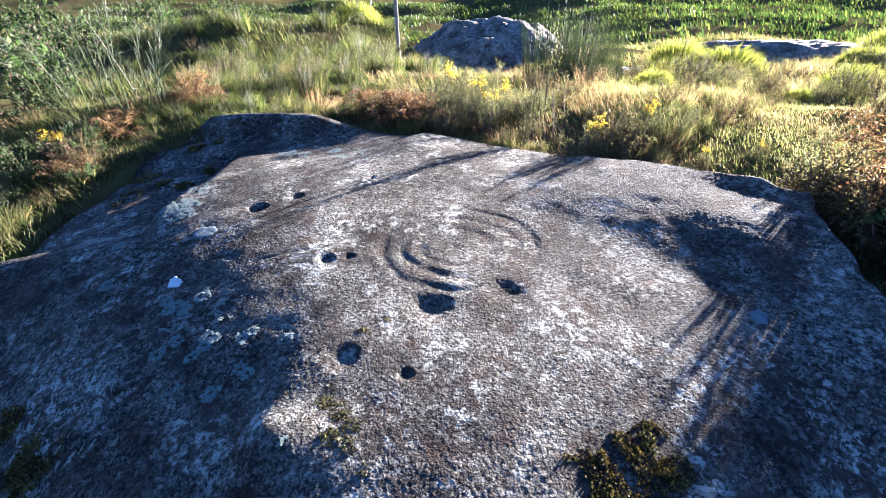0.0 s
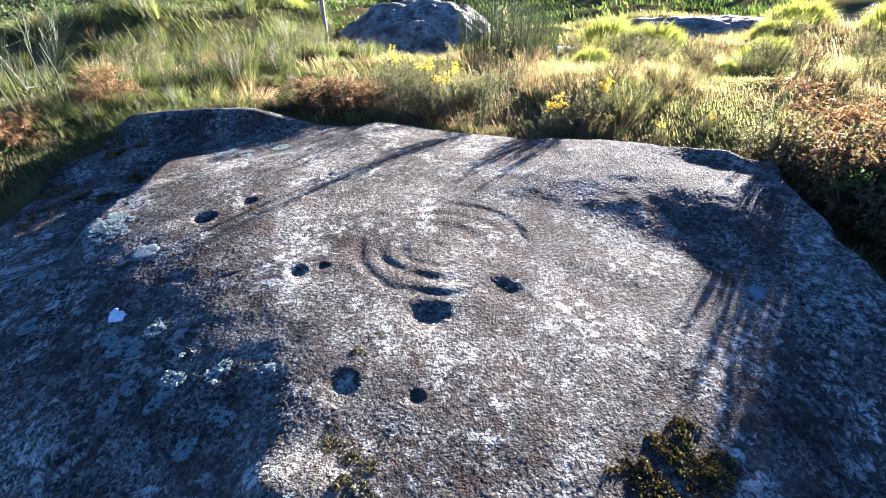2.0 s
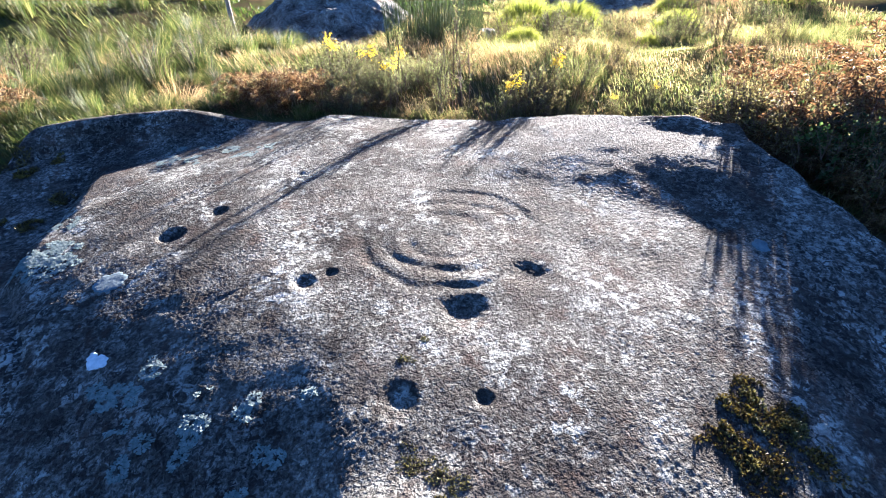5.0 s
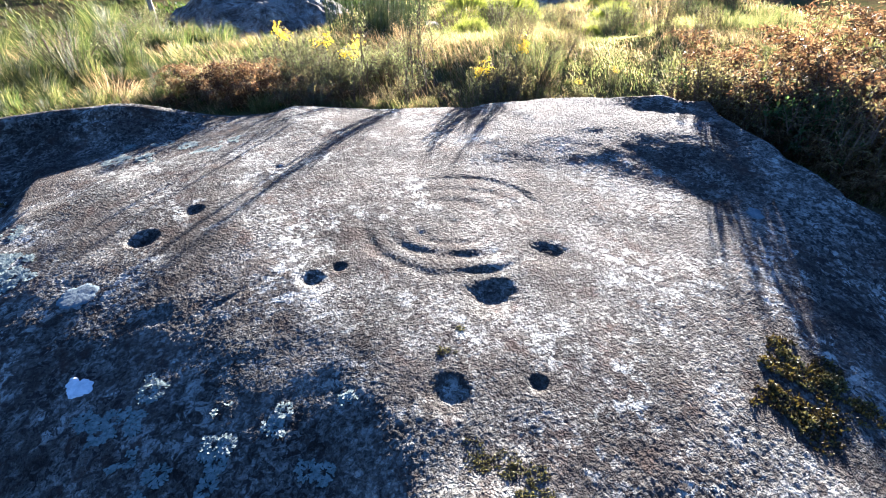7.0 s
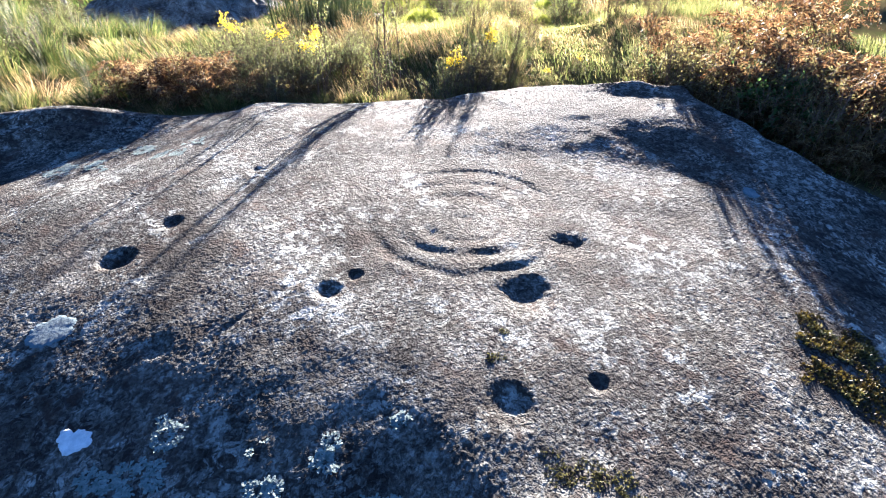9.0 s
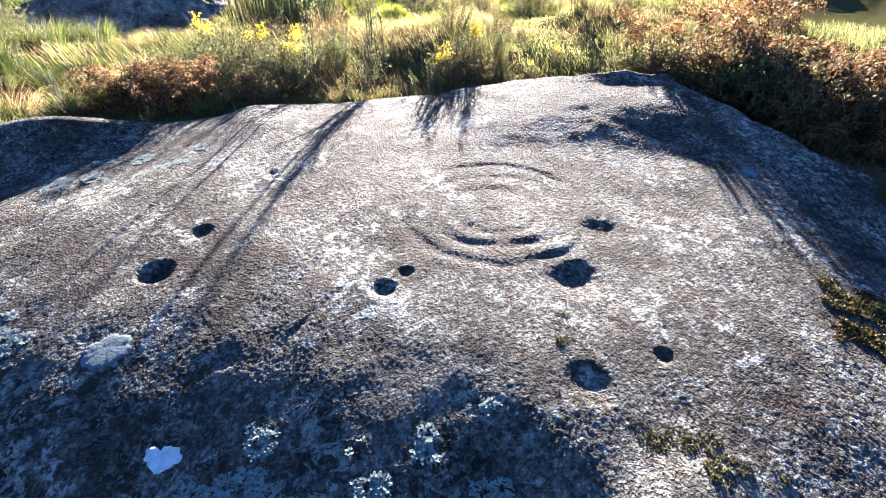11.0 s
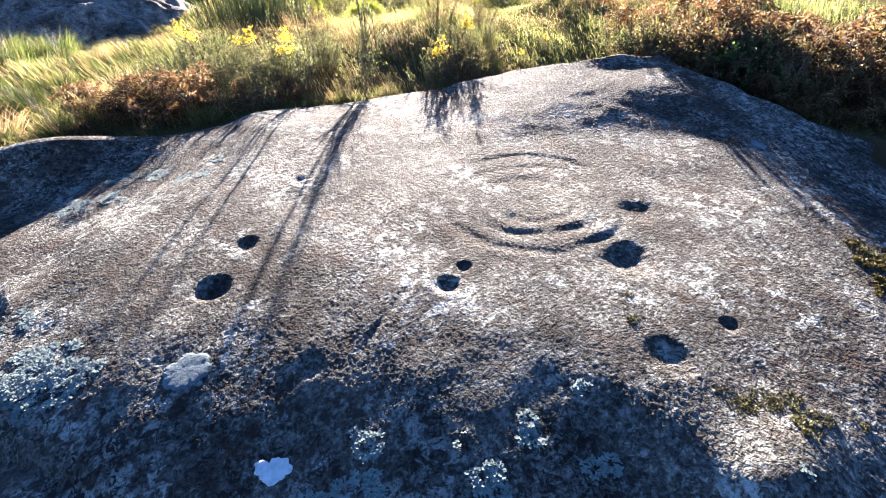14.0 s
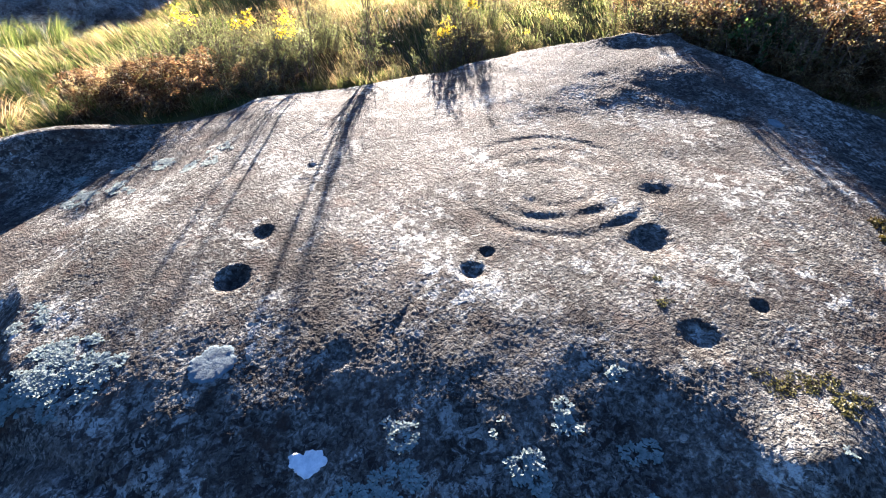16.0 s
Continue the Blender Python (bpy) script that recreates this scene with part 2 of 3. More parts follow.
def rock_top(x, y, fine=1):
    """Height of the carved rock."""
    u, v = np.clip(x, -2.4, 1.85) / 1.5, (np.clip(y, 0.2, 4.2) - 1.8) / 1.5
    z, k = 0.0, 0
    for i in range(5):
        for j in range(5 - i):
            z = z + POLY[k] * u ** i * v ** j
            k += 1
    # a ridge along the back, a hollow before it and a lower shelf beside it
    t = np.clip((x + 1.9) / 1.7, 0, 1)
    tall = 0.20 - 0.165 * smooth((x + 1.15) / 0.75)
    z = z + tall * np.exp(-((y - 3.92 + 0.40 * t) / 0.20) ** 2) * np.exp(-(np.maximum(0, np.abs(x + 1.05) - 0.85) / 0.3) ** 2)
    edge = np.interp(x, (-2.6, -1.55, -1.4, -1.1, -0.8, -0.35, -0.1), (1.9, 2.2, 2.5, 2.68, 2.8, 3.05, 3.4)) + 0.05 * fbm(x, y, 0.3, 2, 0.5, 35)
    z = z - 0.05 * smooth((y - edge) / 0.35) * smooth((0.0 - x) / 0.3)
    z = z - 0.11 * smooth((-1.42 - x + 0.06 * vnoise(y * 4, x * 4, 36)) / 0.2) * smooth((y - 1.9) / 0.3) * smooth((3.5 - y) / 0.4)
    z = z - 0.035 * np.exp(-((np.hypot((x + 1.35) / 2.6, y - 3.74)) / 0.06) ** 2)
    # the north-west half falls away from the sun beyond a soft crest
    u = 0.72 * x + 0.69 * y
    crest = 0.50 + 0.13 * smooth((x + 1.3) / 0.8)
    z = z - 0.085 * 0.05 * np.log1p(np.exp(np.clip((crest - u) / 0.05, -30, 30))) * smooth((-0.40 - x + 0.05 * vnoise(x * 6, y * 6, 43)) / 0.22) * smooth((x + 2.6) / 0.8)
    z = z + 0.04 * np.exp(-(((x + 0.47) / 0.15) ** 2 + ((y - 0.80) / 0.09) ** 2))
    z = z + 0.03 * smooth((-1.4 - x) / 0.6) * smooth((y - 1.2) / 0.8)
    # a raised lip behind the rings, and a slab whose back end steps up
    z = z + 0.05 * np.exp(-((x + 0.28) / 0.42) ** 2 - ((y - 3.28) / 0.36) ** 2) 
    u, p = 0.72 * x + 0.69 * y, 0.695 * x - 0.719 * y
    u = u + 0.07 * vnoise(x * 2.6, y * 2.6, 39)
    z = z + (0.030 * smooth((u - 1.70) / 0.55) * (1 - 0.7 * smooth((u - 2.2) / 0.4)) - 0.004 * np.exp(-((u - 1.76) / 0.15) ** 2)) * smooth((p + 1.5) / 0.3) * smooth((-0.1 - p) / 0.25)
    z = z - 0.025 * np.exp(-((x - 1.72) / 0.28) ** 2 - ((y - 2.0) / 0.35) ** 2)
    z = z + 0.024 * smooth((x - 0.82) / 0.14) * smooth((y - 2.15 + 0.5 * (x - 0.9)) / 0.6) * (1 - 0.7 * smooth((x - 1.1) / 0.4))
    z = np.maximum(z, -0.05)
    # rings and cups, worn; cut deepest towards the front
    wob = 0.012 * fbm(x, y, 0.16, 2, 0.5, 31)
    r = np.hypot(x - 0.075, y - 1.77) + wob
    front = np.arctan2(y - 1.77, x - 0.075)
    aside = np.clip(np.cos(front + 2.9), 0, 1) ** 2
    for k, (rad, rest, left, fore, way, tight) in enumerate(((0.160, 0.0030, 0.0012, 0.0032, 1.80, 18), (0.255, 0.0024, 0.0008, 0.0030, 1.88, 18), (0.345, 0.0026, 0.0014, 0.0040, 1.70, 34))):
        patchy = np.clip(0.9 + 0.45 * vnoise(x * 6 + k, y * 6, 300 + k), 0.3, 1.25)
        ahead = np.clip(np.cos(front + way), 0, 1) ** tight
        off = r - rad - 0.014 * vnoise(x * 6, y * 6, 330 + k)
        z = z - patchy * (rest + left * aside) * np.exp(-(off / 0.021) ** 2) - fore * ahead * np.clip(patchy + 0.5 * vnoise(x * 22, y * 22, 340 + k), 0.25, 1.2) * np.exp(-(off / 0.024) ** 2)
        z = z + 0.4 * patchy * (rest + left * aside) * np.exp(-((off - 0.042) / 0.02) ** 2)
    z = z - 0.005 * np.exp(-((x + 0.075) / 0.034) ** 2 - ((y - 1.733) / 0.026) ** 2) - 0.004 * np.exp(-(np.hypot(x - 0.063, y - 1.755) / 0.022) ** 2)
    for cx, cy, rad, deep in CUPS:
        d = np.hypot(x - cx, y - cy) + 0.8 * wob + 0.07 * rad * fbm(x, y, 0.03, 2, 0.6, 77)
        z = z - 0.9 * deep * (1 - smooth((d / rad - 0.05) / 1.4))
    # a long shallow groove and an old crack
    z = z - 0.0022 * np.exp(-((y - 1.70 - 0.28 * (x + 0.68) + wob) / 0.013) ** 2) * smooth((x + 0.86) / 0.1) * smooth((-0.52 - x) / 0.1)
    z = z - 0.03 * np.exp(-((y - 3.62 - 0.10 * np.sin(3 * x) + 1.5 * wob) / 0.03) ** 2) * smooth((-0.55 - x) / 0.3)
    z = z - 0.012 * np.exp(-((x + 1.50 + 0.45 * (y - 2.02) + wob) / 0.022) ** 2) * smooth((y - 1.55) / 0.2) * smooth((2.25 - y) / 0.2)
    if fine:
        z = z + 0.006 * fbm(x, y, 0.42, 3, 0.5, 41) + 0.0005 * fbm(x, y, 0.07, 2, 0.55, 42)
    if fine == 2:      # proud grains
        rough = 0.9 + 0.5 * vnoise(x * 3, y * 3, 44)
        z = z + 0.0012 * fbm(x, y, 0.10, 2, 0.5, 47)
        bent = x + 0.006 * vnoise(x / 0.017, y / 0.017, 51), y + 0.006 * vnoise(x / 0.015 + 7, y / 0.015, 52)
        z = z + rough * 0.0006 * vnoise((0.8 * bent[0] + 0.6 * bent[1]) / 0.0068, (0.8 * bent[1] - 0.6 * bent[0]) / 0.0068, 46)
        z = z + rough * 0.0007 * vnoise((bent[0] - 0.7 * bent[1]) / 0.0045 + 3, (bent[1] + 0.7 * bent[0]) / 0.0045, 48)
    e = rim_share(x, y)
    wide = 0.07 - 0.025 * smooth((y - 2.0) / 0.8) * smooth((x + 0.9) / 0.4)
    wide = np.where((x < -1.2) & (y < 3.2) & (y > 1.3), 0.10, np.where(y < 0.9, 0.2, wide))
    drop = smooth((e - 1 + wide) / wide) ** 1.5
    return z * (1 - drop) + (land(x, y) - 0.22) * drop


def skin(x, y):
    """Whatever is uppermost: rock or soil."""
    x, y = np.asarray(x, float), np.asarray(y, float)
    return np.where(rim_share(x, y) < 1, np.maximum(rock_top(x, y, 0), land(x, y)), land(x, y))


# soil, in one sheet whose cells grow outwards
lin = np.sinh(np.linspace(-1, 1, 301) * 6.2) / math.sinh(6.2) * 260
gx, gy = np.meshgrid(lin, lin + 3.0)
gz = land(gx, gy)
inside = rim_share(gx, gy)
gz = np.where(inside < 0.93, np.minimum(gz, -0.25), gz)
ground = new("ground", mesh_of("ground", np.stack([gx, gy, gz], -1).reshape(-1, 3), grid_faces(301, 301), M_EARTH, True))
tagged(ground, "brown and green heath soil sloping away from the rock", "ground", kind="structure")

# the carved rock
def axis(a, b, c, d, near, wide):
    """Lines at the near spacing between b and c, and at the wide one outside."""
    return np.concatenate([np.arange(a, b, wide), np.arange(b, c, near), np.arange(c, d, wide)])


rx, ry = np.meshgrid(axis(-2.65, -1.45, 1.3, 2.0, 0.0034, 0.008), axis(-0.1, 0.55, 2.65, 4.4, 0.0034, 0.007))
share = rim_share(rx, ry)
rv = np.stack([rx, ry, rock_top(rx, ry, 2)], -1).reshape(-1, 3)
rv, rf = compact(rv, grid_faces(*rx.shape, share < 1.01))
rock = new("carved_rock", mesh_of("carved_rock", rv, rf, M_ROCK, True))
tagged(rock, "grey weathered granite outcrop carved with rings and cup hollows", "rock")

# ---- rocks further off ----
def boulder(label, x, y, sx, sy, high, turn, seed, step=0.05, power=3.0):
    bx, by = grid(-sx * 1.05, sx * 1.05, -sy * 1.05, sy * 1.05, step)
    a = np.arctan2(by / sy, bx / sx)
    e = np.hypot(bx / sx, by / sy) / (1 + 0.10 * vnoise(a * 2 + 9, a * 0, seed))
    z = high * np.clip(1 - e ** power, -0.3, 1) + 0.10 * high * fbm(bx, by, 0.8, 3, 0.5, seed) + 0.025 * fbm(bx, by, 0.2, 3, 0.6, seed + 1)
    for k in range(3):
        z = z - 0.03 * high * np.exp(-((by + 0.3 * bx * math.sin(seed + k) - sy * (k - 1) * 0.4 + 0.1 * fbm(bx, by, 1.0, 2, 0.5, seed + k)) / 0.035) ** 2)
    v = np.stack([bx, by, z - 0.15 * high], -1).reshape(-1, 3)
    v, f = compact(v, grid_faces(*bx.shape, e < 1.06))
    ob = new("boulder", mesh_of("boulder", v, f, M_FAR_LIT, True))
    ob.matrix_world = pose(x, y, float(land(x, y)) - 0.05, 0, 0, turn)
    return tagged(ob, label, "boulder")


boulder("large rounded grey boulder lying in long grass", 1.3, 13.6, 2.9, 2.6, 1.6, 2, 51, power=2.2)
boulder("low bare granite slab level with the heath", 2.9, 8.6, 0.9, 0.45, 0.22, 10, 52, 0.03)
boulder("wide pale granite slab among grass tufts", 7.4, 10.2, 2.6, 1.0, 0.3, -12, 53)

# ---- plants ----
def blades(base, tall, wide, lean, way, bend=0.5):
    """Tapered, bent blades of two segments; every argument is an array with one entry a blade."""
    n = len(base)
    side = np.stack([-np.sin(way + 1.2), np.cos(way + 1.2), np.zeros(n)], -1) * (wide / 2)[:, None]
    out = np.stack([np.cos(way), np.sin(way), np.zeros(n)], -1)
    up = np.array((0, 0, 1.0))
    mid = base + up * (tall * 0.55)[:, None] + out * (lean * tall * 0.35)[:, None]
    tip = base + up * (tall * (1 - bend * lean * 0.5))[:, None] + out * (lean * tall)[:, None]
    v = np.stack([base - side, base + side, mid - side * 0.7, mid + side * 0.7, tip], 1).reshape(-1, 3)
    k = np.arange(n)[:, None] * 5
    f = np.concatenate([k + np.array((0, 1, 3)), k + np.array((0, 3, 2)), k + np.array((2, 3, 4))], 1).reshape(-1, 3)
    return v, f


def leaves(at, way, long, wide):
    """Flat pointed leaves of two triangles, starting at their points and going their ways."""
    n = len(at)
    way = way / np.linalg.norm(way, axis=1)[:, None]
    side = np.cross(way, rng.normal(size=(n, 3)))
    side = side / np.linalg.norm(side, axis=1)[:, None] * (wide / 2)[:, None]
    mid = at + way * (long * 0.45)[:, None]
    v = np.stack([at, mid + side, at + way * long[:, None], mid - side], 1).reshape(-1, 3)
    k = np.arange(n)[:, None] * 4
    return v, np.concatenate([k + np.array((0, 1, 2)), k + np.array((0, 2, 3))], 1).reshape(-1, 3)


def rods(a, b, ra, rb):
    """Three-sided tapered rods from a to b."""
    n = len(a)
    d = b - a
    d = d / (np.linalg.norm(d, axis=1)[:, None] + 1e-9)
    s = np.cross(d, np.array((0.31, 0.17, 0.93)))
    s = s / (np.linalg.norm(s, axis=1)[:, None] + 1e-9)
    t = np.cross(d, s)
    ring = [math.tau * k / 3 for k in range(3)]
    v = np.stack([a + (s * math.cos(q) + t * math.sin(q)) * ra[:, None] for q in ring] + [b + (s * math.cos(q) + t * math.sin(q)) * rb[:, None] for q in ring], 1).reshape(-1, 3)
    k = np.arange(n)[:, None] * 6
    f = np.concatenate([k + np.array(q) for q in ((0, 1, 4), (0, 4, 3), (1, 2, 5), (1, 5, 4), (2, 0, 3), (2, 3, 5))], 1).reshape(-1, 3)
    return v, f


def branchwork(stems, tall, spread, twigs, upright=0.5):
    """Stems from one foot, each with side twigs: start and end points and a share of the way up."""
    a0, b0, a1, b1 = [], [], [], []
    for _ in range(stems):
        q, out = rng.uniform(0, math.tau), spread * math.sqrt(rng.uniform(0.02, 1))
        h = tall * rng.uniform(0.6, 1.0) * (1 - 0.35 * (out / spread) ** 2)
        foot = np.array((math.cos(q), math.sin(q), 0)) * out * (0.35 + 0.3 * upright)
        top = np.array((math.cos(q) * out, math.sin(q) * out, h))
        kink = (foot + top) / 2 + rng.normal(size=3) * 0.04 * tall
        a0 += [foot, kink]
        b0 += [kink, top]
        for _ in range(twigs):
            s = rng.uniform(0.25, 1.0)
            p = foot + (kink - foot) * s * 2 if s < 0.5 else kink + (top - kink) * (s * 2 - 1)
            w = (top - foot) / tall * upright + rng.normal(size=3) * 0.55 + np.array((math.cos(q), math.sin(q), 0.45)) * 0.4
            a1.append(p)
            b1.append(p + w / np.linalg.norm(w) * tall * rng.uniform(0.10, 0.28))
    return (np.array(q) for q in (a0, b0, a1, b1))


def shrub(name, tall, spread, stems, twigs, leaf, leaf_long, leaf_wide, per_twig, flowers=0, upright=0.5, stick=0.004, leaf_part="foliage"):
    """An Empty at the foot with stems, foliage and, where there are any, flowers. Built at the origin."""
    thing = new(name)
    a0, b0, a1, b1 = branchwork(stems, tall, spread, twigs, upright)
    v, f = rods(np.concatenate([a0, a1]), np.concatenate([b0, b1]), np.concatenate([np.full(len(a0), stick), np.full(len(a1), stick * 0.45)]), np.concatenate([np.full(len(b0), stick * 0.6), np.full(len(b1), stick * 0.25)]))
    tagged(part("branchwork", mesh_of("branchwork", v, f, M_TWIG), thing), kind="stuff")
    n = len(a1) * per_twig
    i = np.repeat(np.arange(len(a1)), per_twig)
    s = rng.uniform(0.0, 1.05, n)[:, None]
    at = a1[i] + (b1[i] - a1[i]) * s
    way = (b1[i] - a1[i]) / np.linalg.norm(b1[i] - a1[i], axis=1)[:, None] * 0.6 + rng.normal(size=(n, 3)) * 0.6
    v, f = leaves(at, way, leaf_long * rng.uniform(0.6, 1.3, n), leaf_wide * rng.uniform(0.6, 1.3, n))
    tagged(part(leaf_part, mesh_of(leaf_part, v, f, leaf), thing), kind="stuff")
    if flowers:
        high = np.argsort(-b1[:, 2])[: max(6, len(b1) // 4)]
        tips = b1[rng.choice(high[:5], flowers)] + rng.normal(size=(flowers, 3)) * 0.03
        per = 14
        i = np.repeat(np.arange(flowers), per)
        at = tips[i] + rng.normal(size=(flowers * per, 3)) * 0.017
        v, f = leaves(at, rng.normal(size=(flowers * per, 3)), np.full(flowers * per, 0.020), np.full(flowers * per, 0.016))
        tagged(part("blossom", mesh_of("blossom", v, f, M_FLOWER), thing, "bright yellow blossom"), kind="stuff")
    return thing


def bracken(tall=0.38, fronds=22):
    thing = new("dead_bracken")
    av, af, lv, ln, lw, lz = [], [], [], [], [], []
    for _ in range(fronds):
        q, out = rng.uniform(0, math.tau), rng.uniform(0.1, 0.34)
        h = tall * rng.uniform(0.35, 1.0)
        foot = np.array((math.cos(q), math.sin(q), 0)) * 0.08
        pts = [foot + np.array((math.cos(q) * out * s ** 1.3, math.sin(q) * out * s ** 1.3, h * math.sin(s * 2.2))) for s in np.linspace(0, 1, 7)]
        for a, b in zip(pts, pts[1:]):
            av.append(a)
            af.append(b)
        for s in np.linspace(0.3, 1, 15):
            k = min(int(s * 6), 5)
            p = pts[k] + (pts[k + 1] - pts[k]) * (s * 6 - k)
            for side in (-1, 1):
                w = np.array((-math.sin(q) * side, math.cos(q) * side, -0.25)) + 0.4 * np.array((math.cos(q), math.sin(q), 0)) + rng.normal(size=3) * 0.35
                size = 0.10 * (1.15 - s)
                for u in (0.0, 0.33, 0.66):
                    lv.append(p + w / np.linalg.norm(w) * size * u)
                    ln.append(w + rng.normal(size=3) * 0.7)
                    lw.append(size * 0.55 + 0.006)
                    lz.append(0.009)
    v, f = rods(np.array(av), np.array(af), np.full(len(av), 0.0028), np.full(len(av), 0.002))
    tagged(part("stalkwork", mesh_of("stalkwork", v, f, M_DRY), thing), kind="stuff")
    v, f = leaves(np.array(lv), np.array(ln), np.array(lw), np.array(lz))
    tagged(part("foliage", mesh_of("foliage", v, f, M_BRACKEN), thing, "curled reddish brown fronds"), kind="stuff")
    return thing


def tuft(name, tall, spread, n, material, wide=0.004, lean=0.5):
    q, r = rng.uniform(0, math.tau, n), spread * np.sqrt(rng.uniform(0, 1, n))
    base = np.stack([np.cos(q) * r * 0.5, np.sin(q) * r * 0.5, np.full(n, -0.02)], -1)
    v, f = blades(base, tall * rng.uniform(0.45, 1.0, n), np.full(n, wide) * rng.uniform(0.7, 1.3, n), lean * rng.uniform(0.2, 1.3, n) * (0.3 + r / spread), q + rng.normal(0, 0.5, n), 0.9)
    return new(name, mesh_of(name, v, f, material))


def broom(tall, spread, stems, name="broom_bush"):
    thing = new(name)
    a0, b0, a1, b1 = branchwork(stems, tall, spread, 8, 1.3)
    tagged(part("branchwork", mesh_of("branchwork", *rods(a0, b0, np.full(len(a0), 0.005), np.full(len(a0), 0.003)), M_BROOM), thing), kind="stuff")
    n = len(a1) * 5
    i = np.repeat(np.arange(len(a1)), 5)
    at = a1[i] + (b1[i] - a1[i]) * rng.uniform(0, 0.8, n)[:, None]
    way = (b1[i] - a1[i]) + rng.normal(size=(n, 3)) * 0.10 * tall * 0.3
    tagged(part("foliage", mesh_of("foliage", *leaves(at, way, tall * rng.uniform(0.1, 0.24, n), np.full(n, 0.0034)), M_BROOM), thing), kind="stuff")
    return thing


def sun_lane(x, y):
    """1 in a strip east of the rock, kept low so the sun reaches it, 0 elsewhere."""
    p = 0.69 * x - 0.72 * y
    return smooth((p + 1.15) / 0.12) * smooth((-0.30 - p) / 0.12) * smooth((x - 1.3) / 0.2) * smooth((5.5 - y) / 0.5)


def scatter(kind, label, category, group, spots, tilt=8):
    """Stands the built thing at the first spot (x, y, size) and copies of it at the others."""
    for k, (x, y, size) in enumerate(spots):
        size *= 1 - 0.62 * float(sun_lane(x, y))
        m = pose(x, y, float(skin(x, y)) - 0.015, rng.uniform(-tilt, tilt), rng.uniform(-tilt, tilt), rng.uniform(0, 360))
        ob = kind if k == 0 else copy_thing(kind, m)
        ob.matrix_basis = m @ Matrix.Diagonal((size, size, size * rng.uniform(0.9, 1.1), 1))
        tagged(ob, label, category, group)


def ring_spots(n, a0, a1, d0, d1, s0, s1):
    """Spots beside the rock: between two bearings from its middle, and so far outside its outline."""
    out = []
    for a, d, s in zip(np.radians(rng.uniform(a0, a1, n)), rng.uniform(d0, d1, n), rng.uniform(s0, s1, n)):
        r = float(np.interp(a, RIM_A, RIM_R, period=math.tau)) + d
        x, y = HEART[0] + r * math.cos(a), HEART[1] + r * math.sin(a)
        if not (-2.4 < 0.69 * x - 0.72 * y < -1.62 and y < 7 and s > 0.45):      # an open lane of low plants, kept clear for the sun
            out.append((x, y, s))
    return out


def field_spots(n, x0, x1, y0, y1, s0, s1, clear=1.06):
    out = []
    while len(out) < n:
        x, y = rng.uniform(x0, x1), rng.uniform(y0, y1)
        if rim_share(np.array(x), np.array(y)) > clear and not (-2.4 < 0.69 * x - 0.72 * y < -1.62 and y < 6):
            out.append((x, y, rng.uniform(s0, s1)))
    return out


# bearings from the rock's middle: 0 along +x, 90 along +y
gorse = shrub("gorse_bush", 0.42, 0.24, 16, 11, M_GORSE, 0.020, 0.0035, 16, 11, 0.7)
scatter(gorse, "spiny green gorse bush with yellow flowers beside the rock", "gorse bush", "gorse round the rock",
        [(0.33, 4.1, 0.75), (0.30, 4.5, 0.85), (0.62, 4.3, 0.7), (1.02, 3.2, 0.66), (1.4, 3.3, 0.75), (1.85, 3.05, 0.75), (2.2, 3.1, 0.8), (-2.75, 3.3, 0.7), (0.1, 4.7, 0.9)])
plain_gorse = shrub("gorse_bush", 0.45, 0.26, 18, 11, M_GORSE, 0.020, 0.0035, 15, 0, 0.7)
scatter(plain_gorse, "spiny grey-green gorse bush without flowers", "gorse bush", "gorse round the rock",
        ring_spots(9, 58, 92, 0.45, 1.2, 0.5, 0.8) + field_spots(14, 0.5, 7, 5.0, 8, 0.7, 1.2) + field_spots(8, -4, 0, 5.5, 9, 0.8, 1.2) + [(0.0, 4.05, 0.6), (0.12, 4.1, 0.7), (-0.1, 4.45, 0.65), (-0.38, 4.55, 0.6), (0.1, 4.75, 0.8), (-0.15, 4.75, 0.7), (0.35, 4.85, 0.9), (0.28, 3.96, 0.65), (0.05, 4.3, 0.7), (0.38, 4.25, 0.75), (1.7, 3.4, 0.65), (2.15, 2.45, 0.75), (2.2, 2.0, 0.9)])
heath = shrub("heather_bush", 0.32, 0.20, 22, 9, M_HEATH, 0.016, 0.006, 8, 0, 0.8, 0.003)
scatter(heath, "brown wiry heather bush on the heath", "heather", "heather round the rock",
        ring_spots(14, 30, 92, 0.12, 0.35, 0.45, 0.7) + ring_spots(10, -12, 22, 0.12, 0.4, 0.8, 1.1) + ring_spots(24, 10, 80, 0.45, 2.2, 0.5, 0.85) + [(1.20, 3.14, 0.9), (1.3, 3.04, 0.55), (1.42, 2.92, 0.5), (1.52, 2.82, 0.5), (1.38, 3.12, 0.6), (1.5, 2.98, 0.5), (1.25, 3.25, 1.1), (1.98, 2.12, 1.15), (2.02, 1.95, 1.25), (2.0, 1.75, 1.2), (1.95, 1.3, 1.2), (1.35, 3.3, 0.8), (1.75, 2.95, 0.8), (2.05, 2.25, 1.1), (2.0, 1.85, 1.1), (1.98, 1.5, 1.0), (2.05, 1.2, 1.1), (2.2, 1.65, 1.3), (2.3, 1.0, 1.3), (2.15, 0.7, 1.0), (2.1, 0.35, 0.9), (0.7, 3.3, 0.42), (0.5, 3.5, 0.45), (0.9, 3.5, 0.4), (0.75, 3.75, 0.5), (0.05, 3.75, 0.7)] + field_spots(14, 1.95, 4.2, 1.6, 4.6, 0.5, 0.85) + field_spots(18, 1.5, 9, 4, 7.2, 0.6, 1.0))
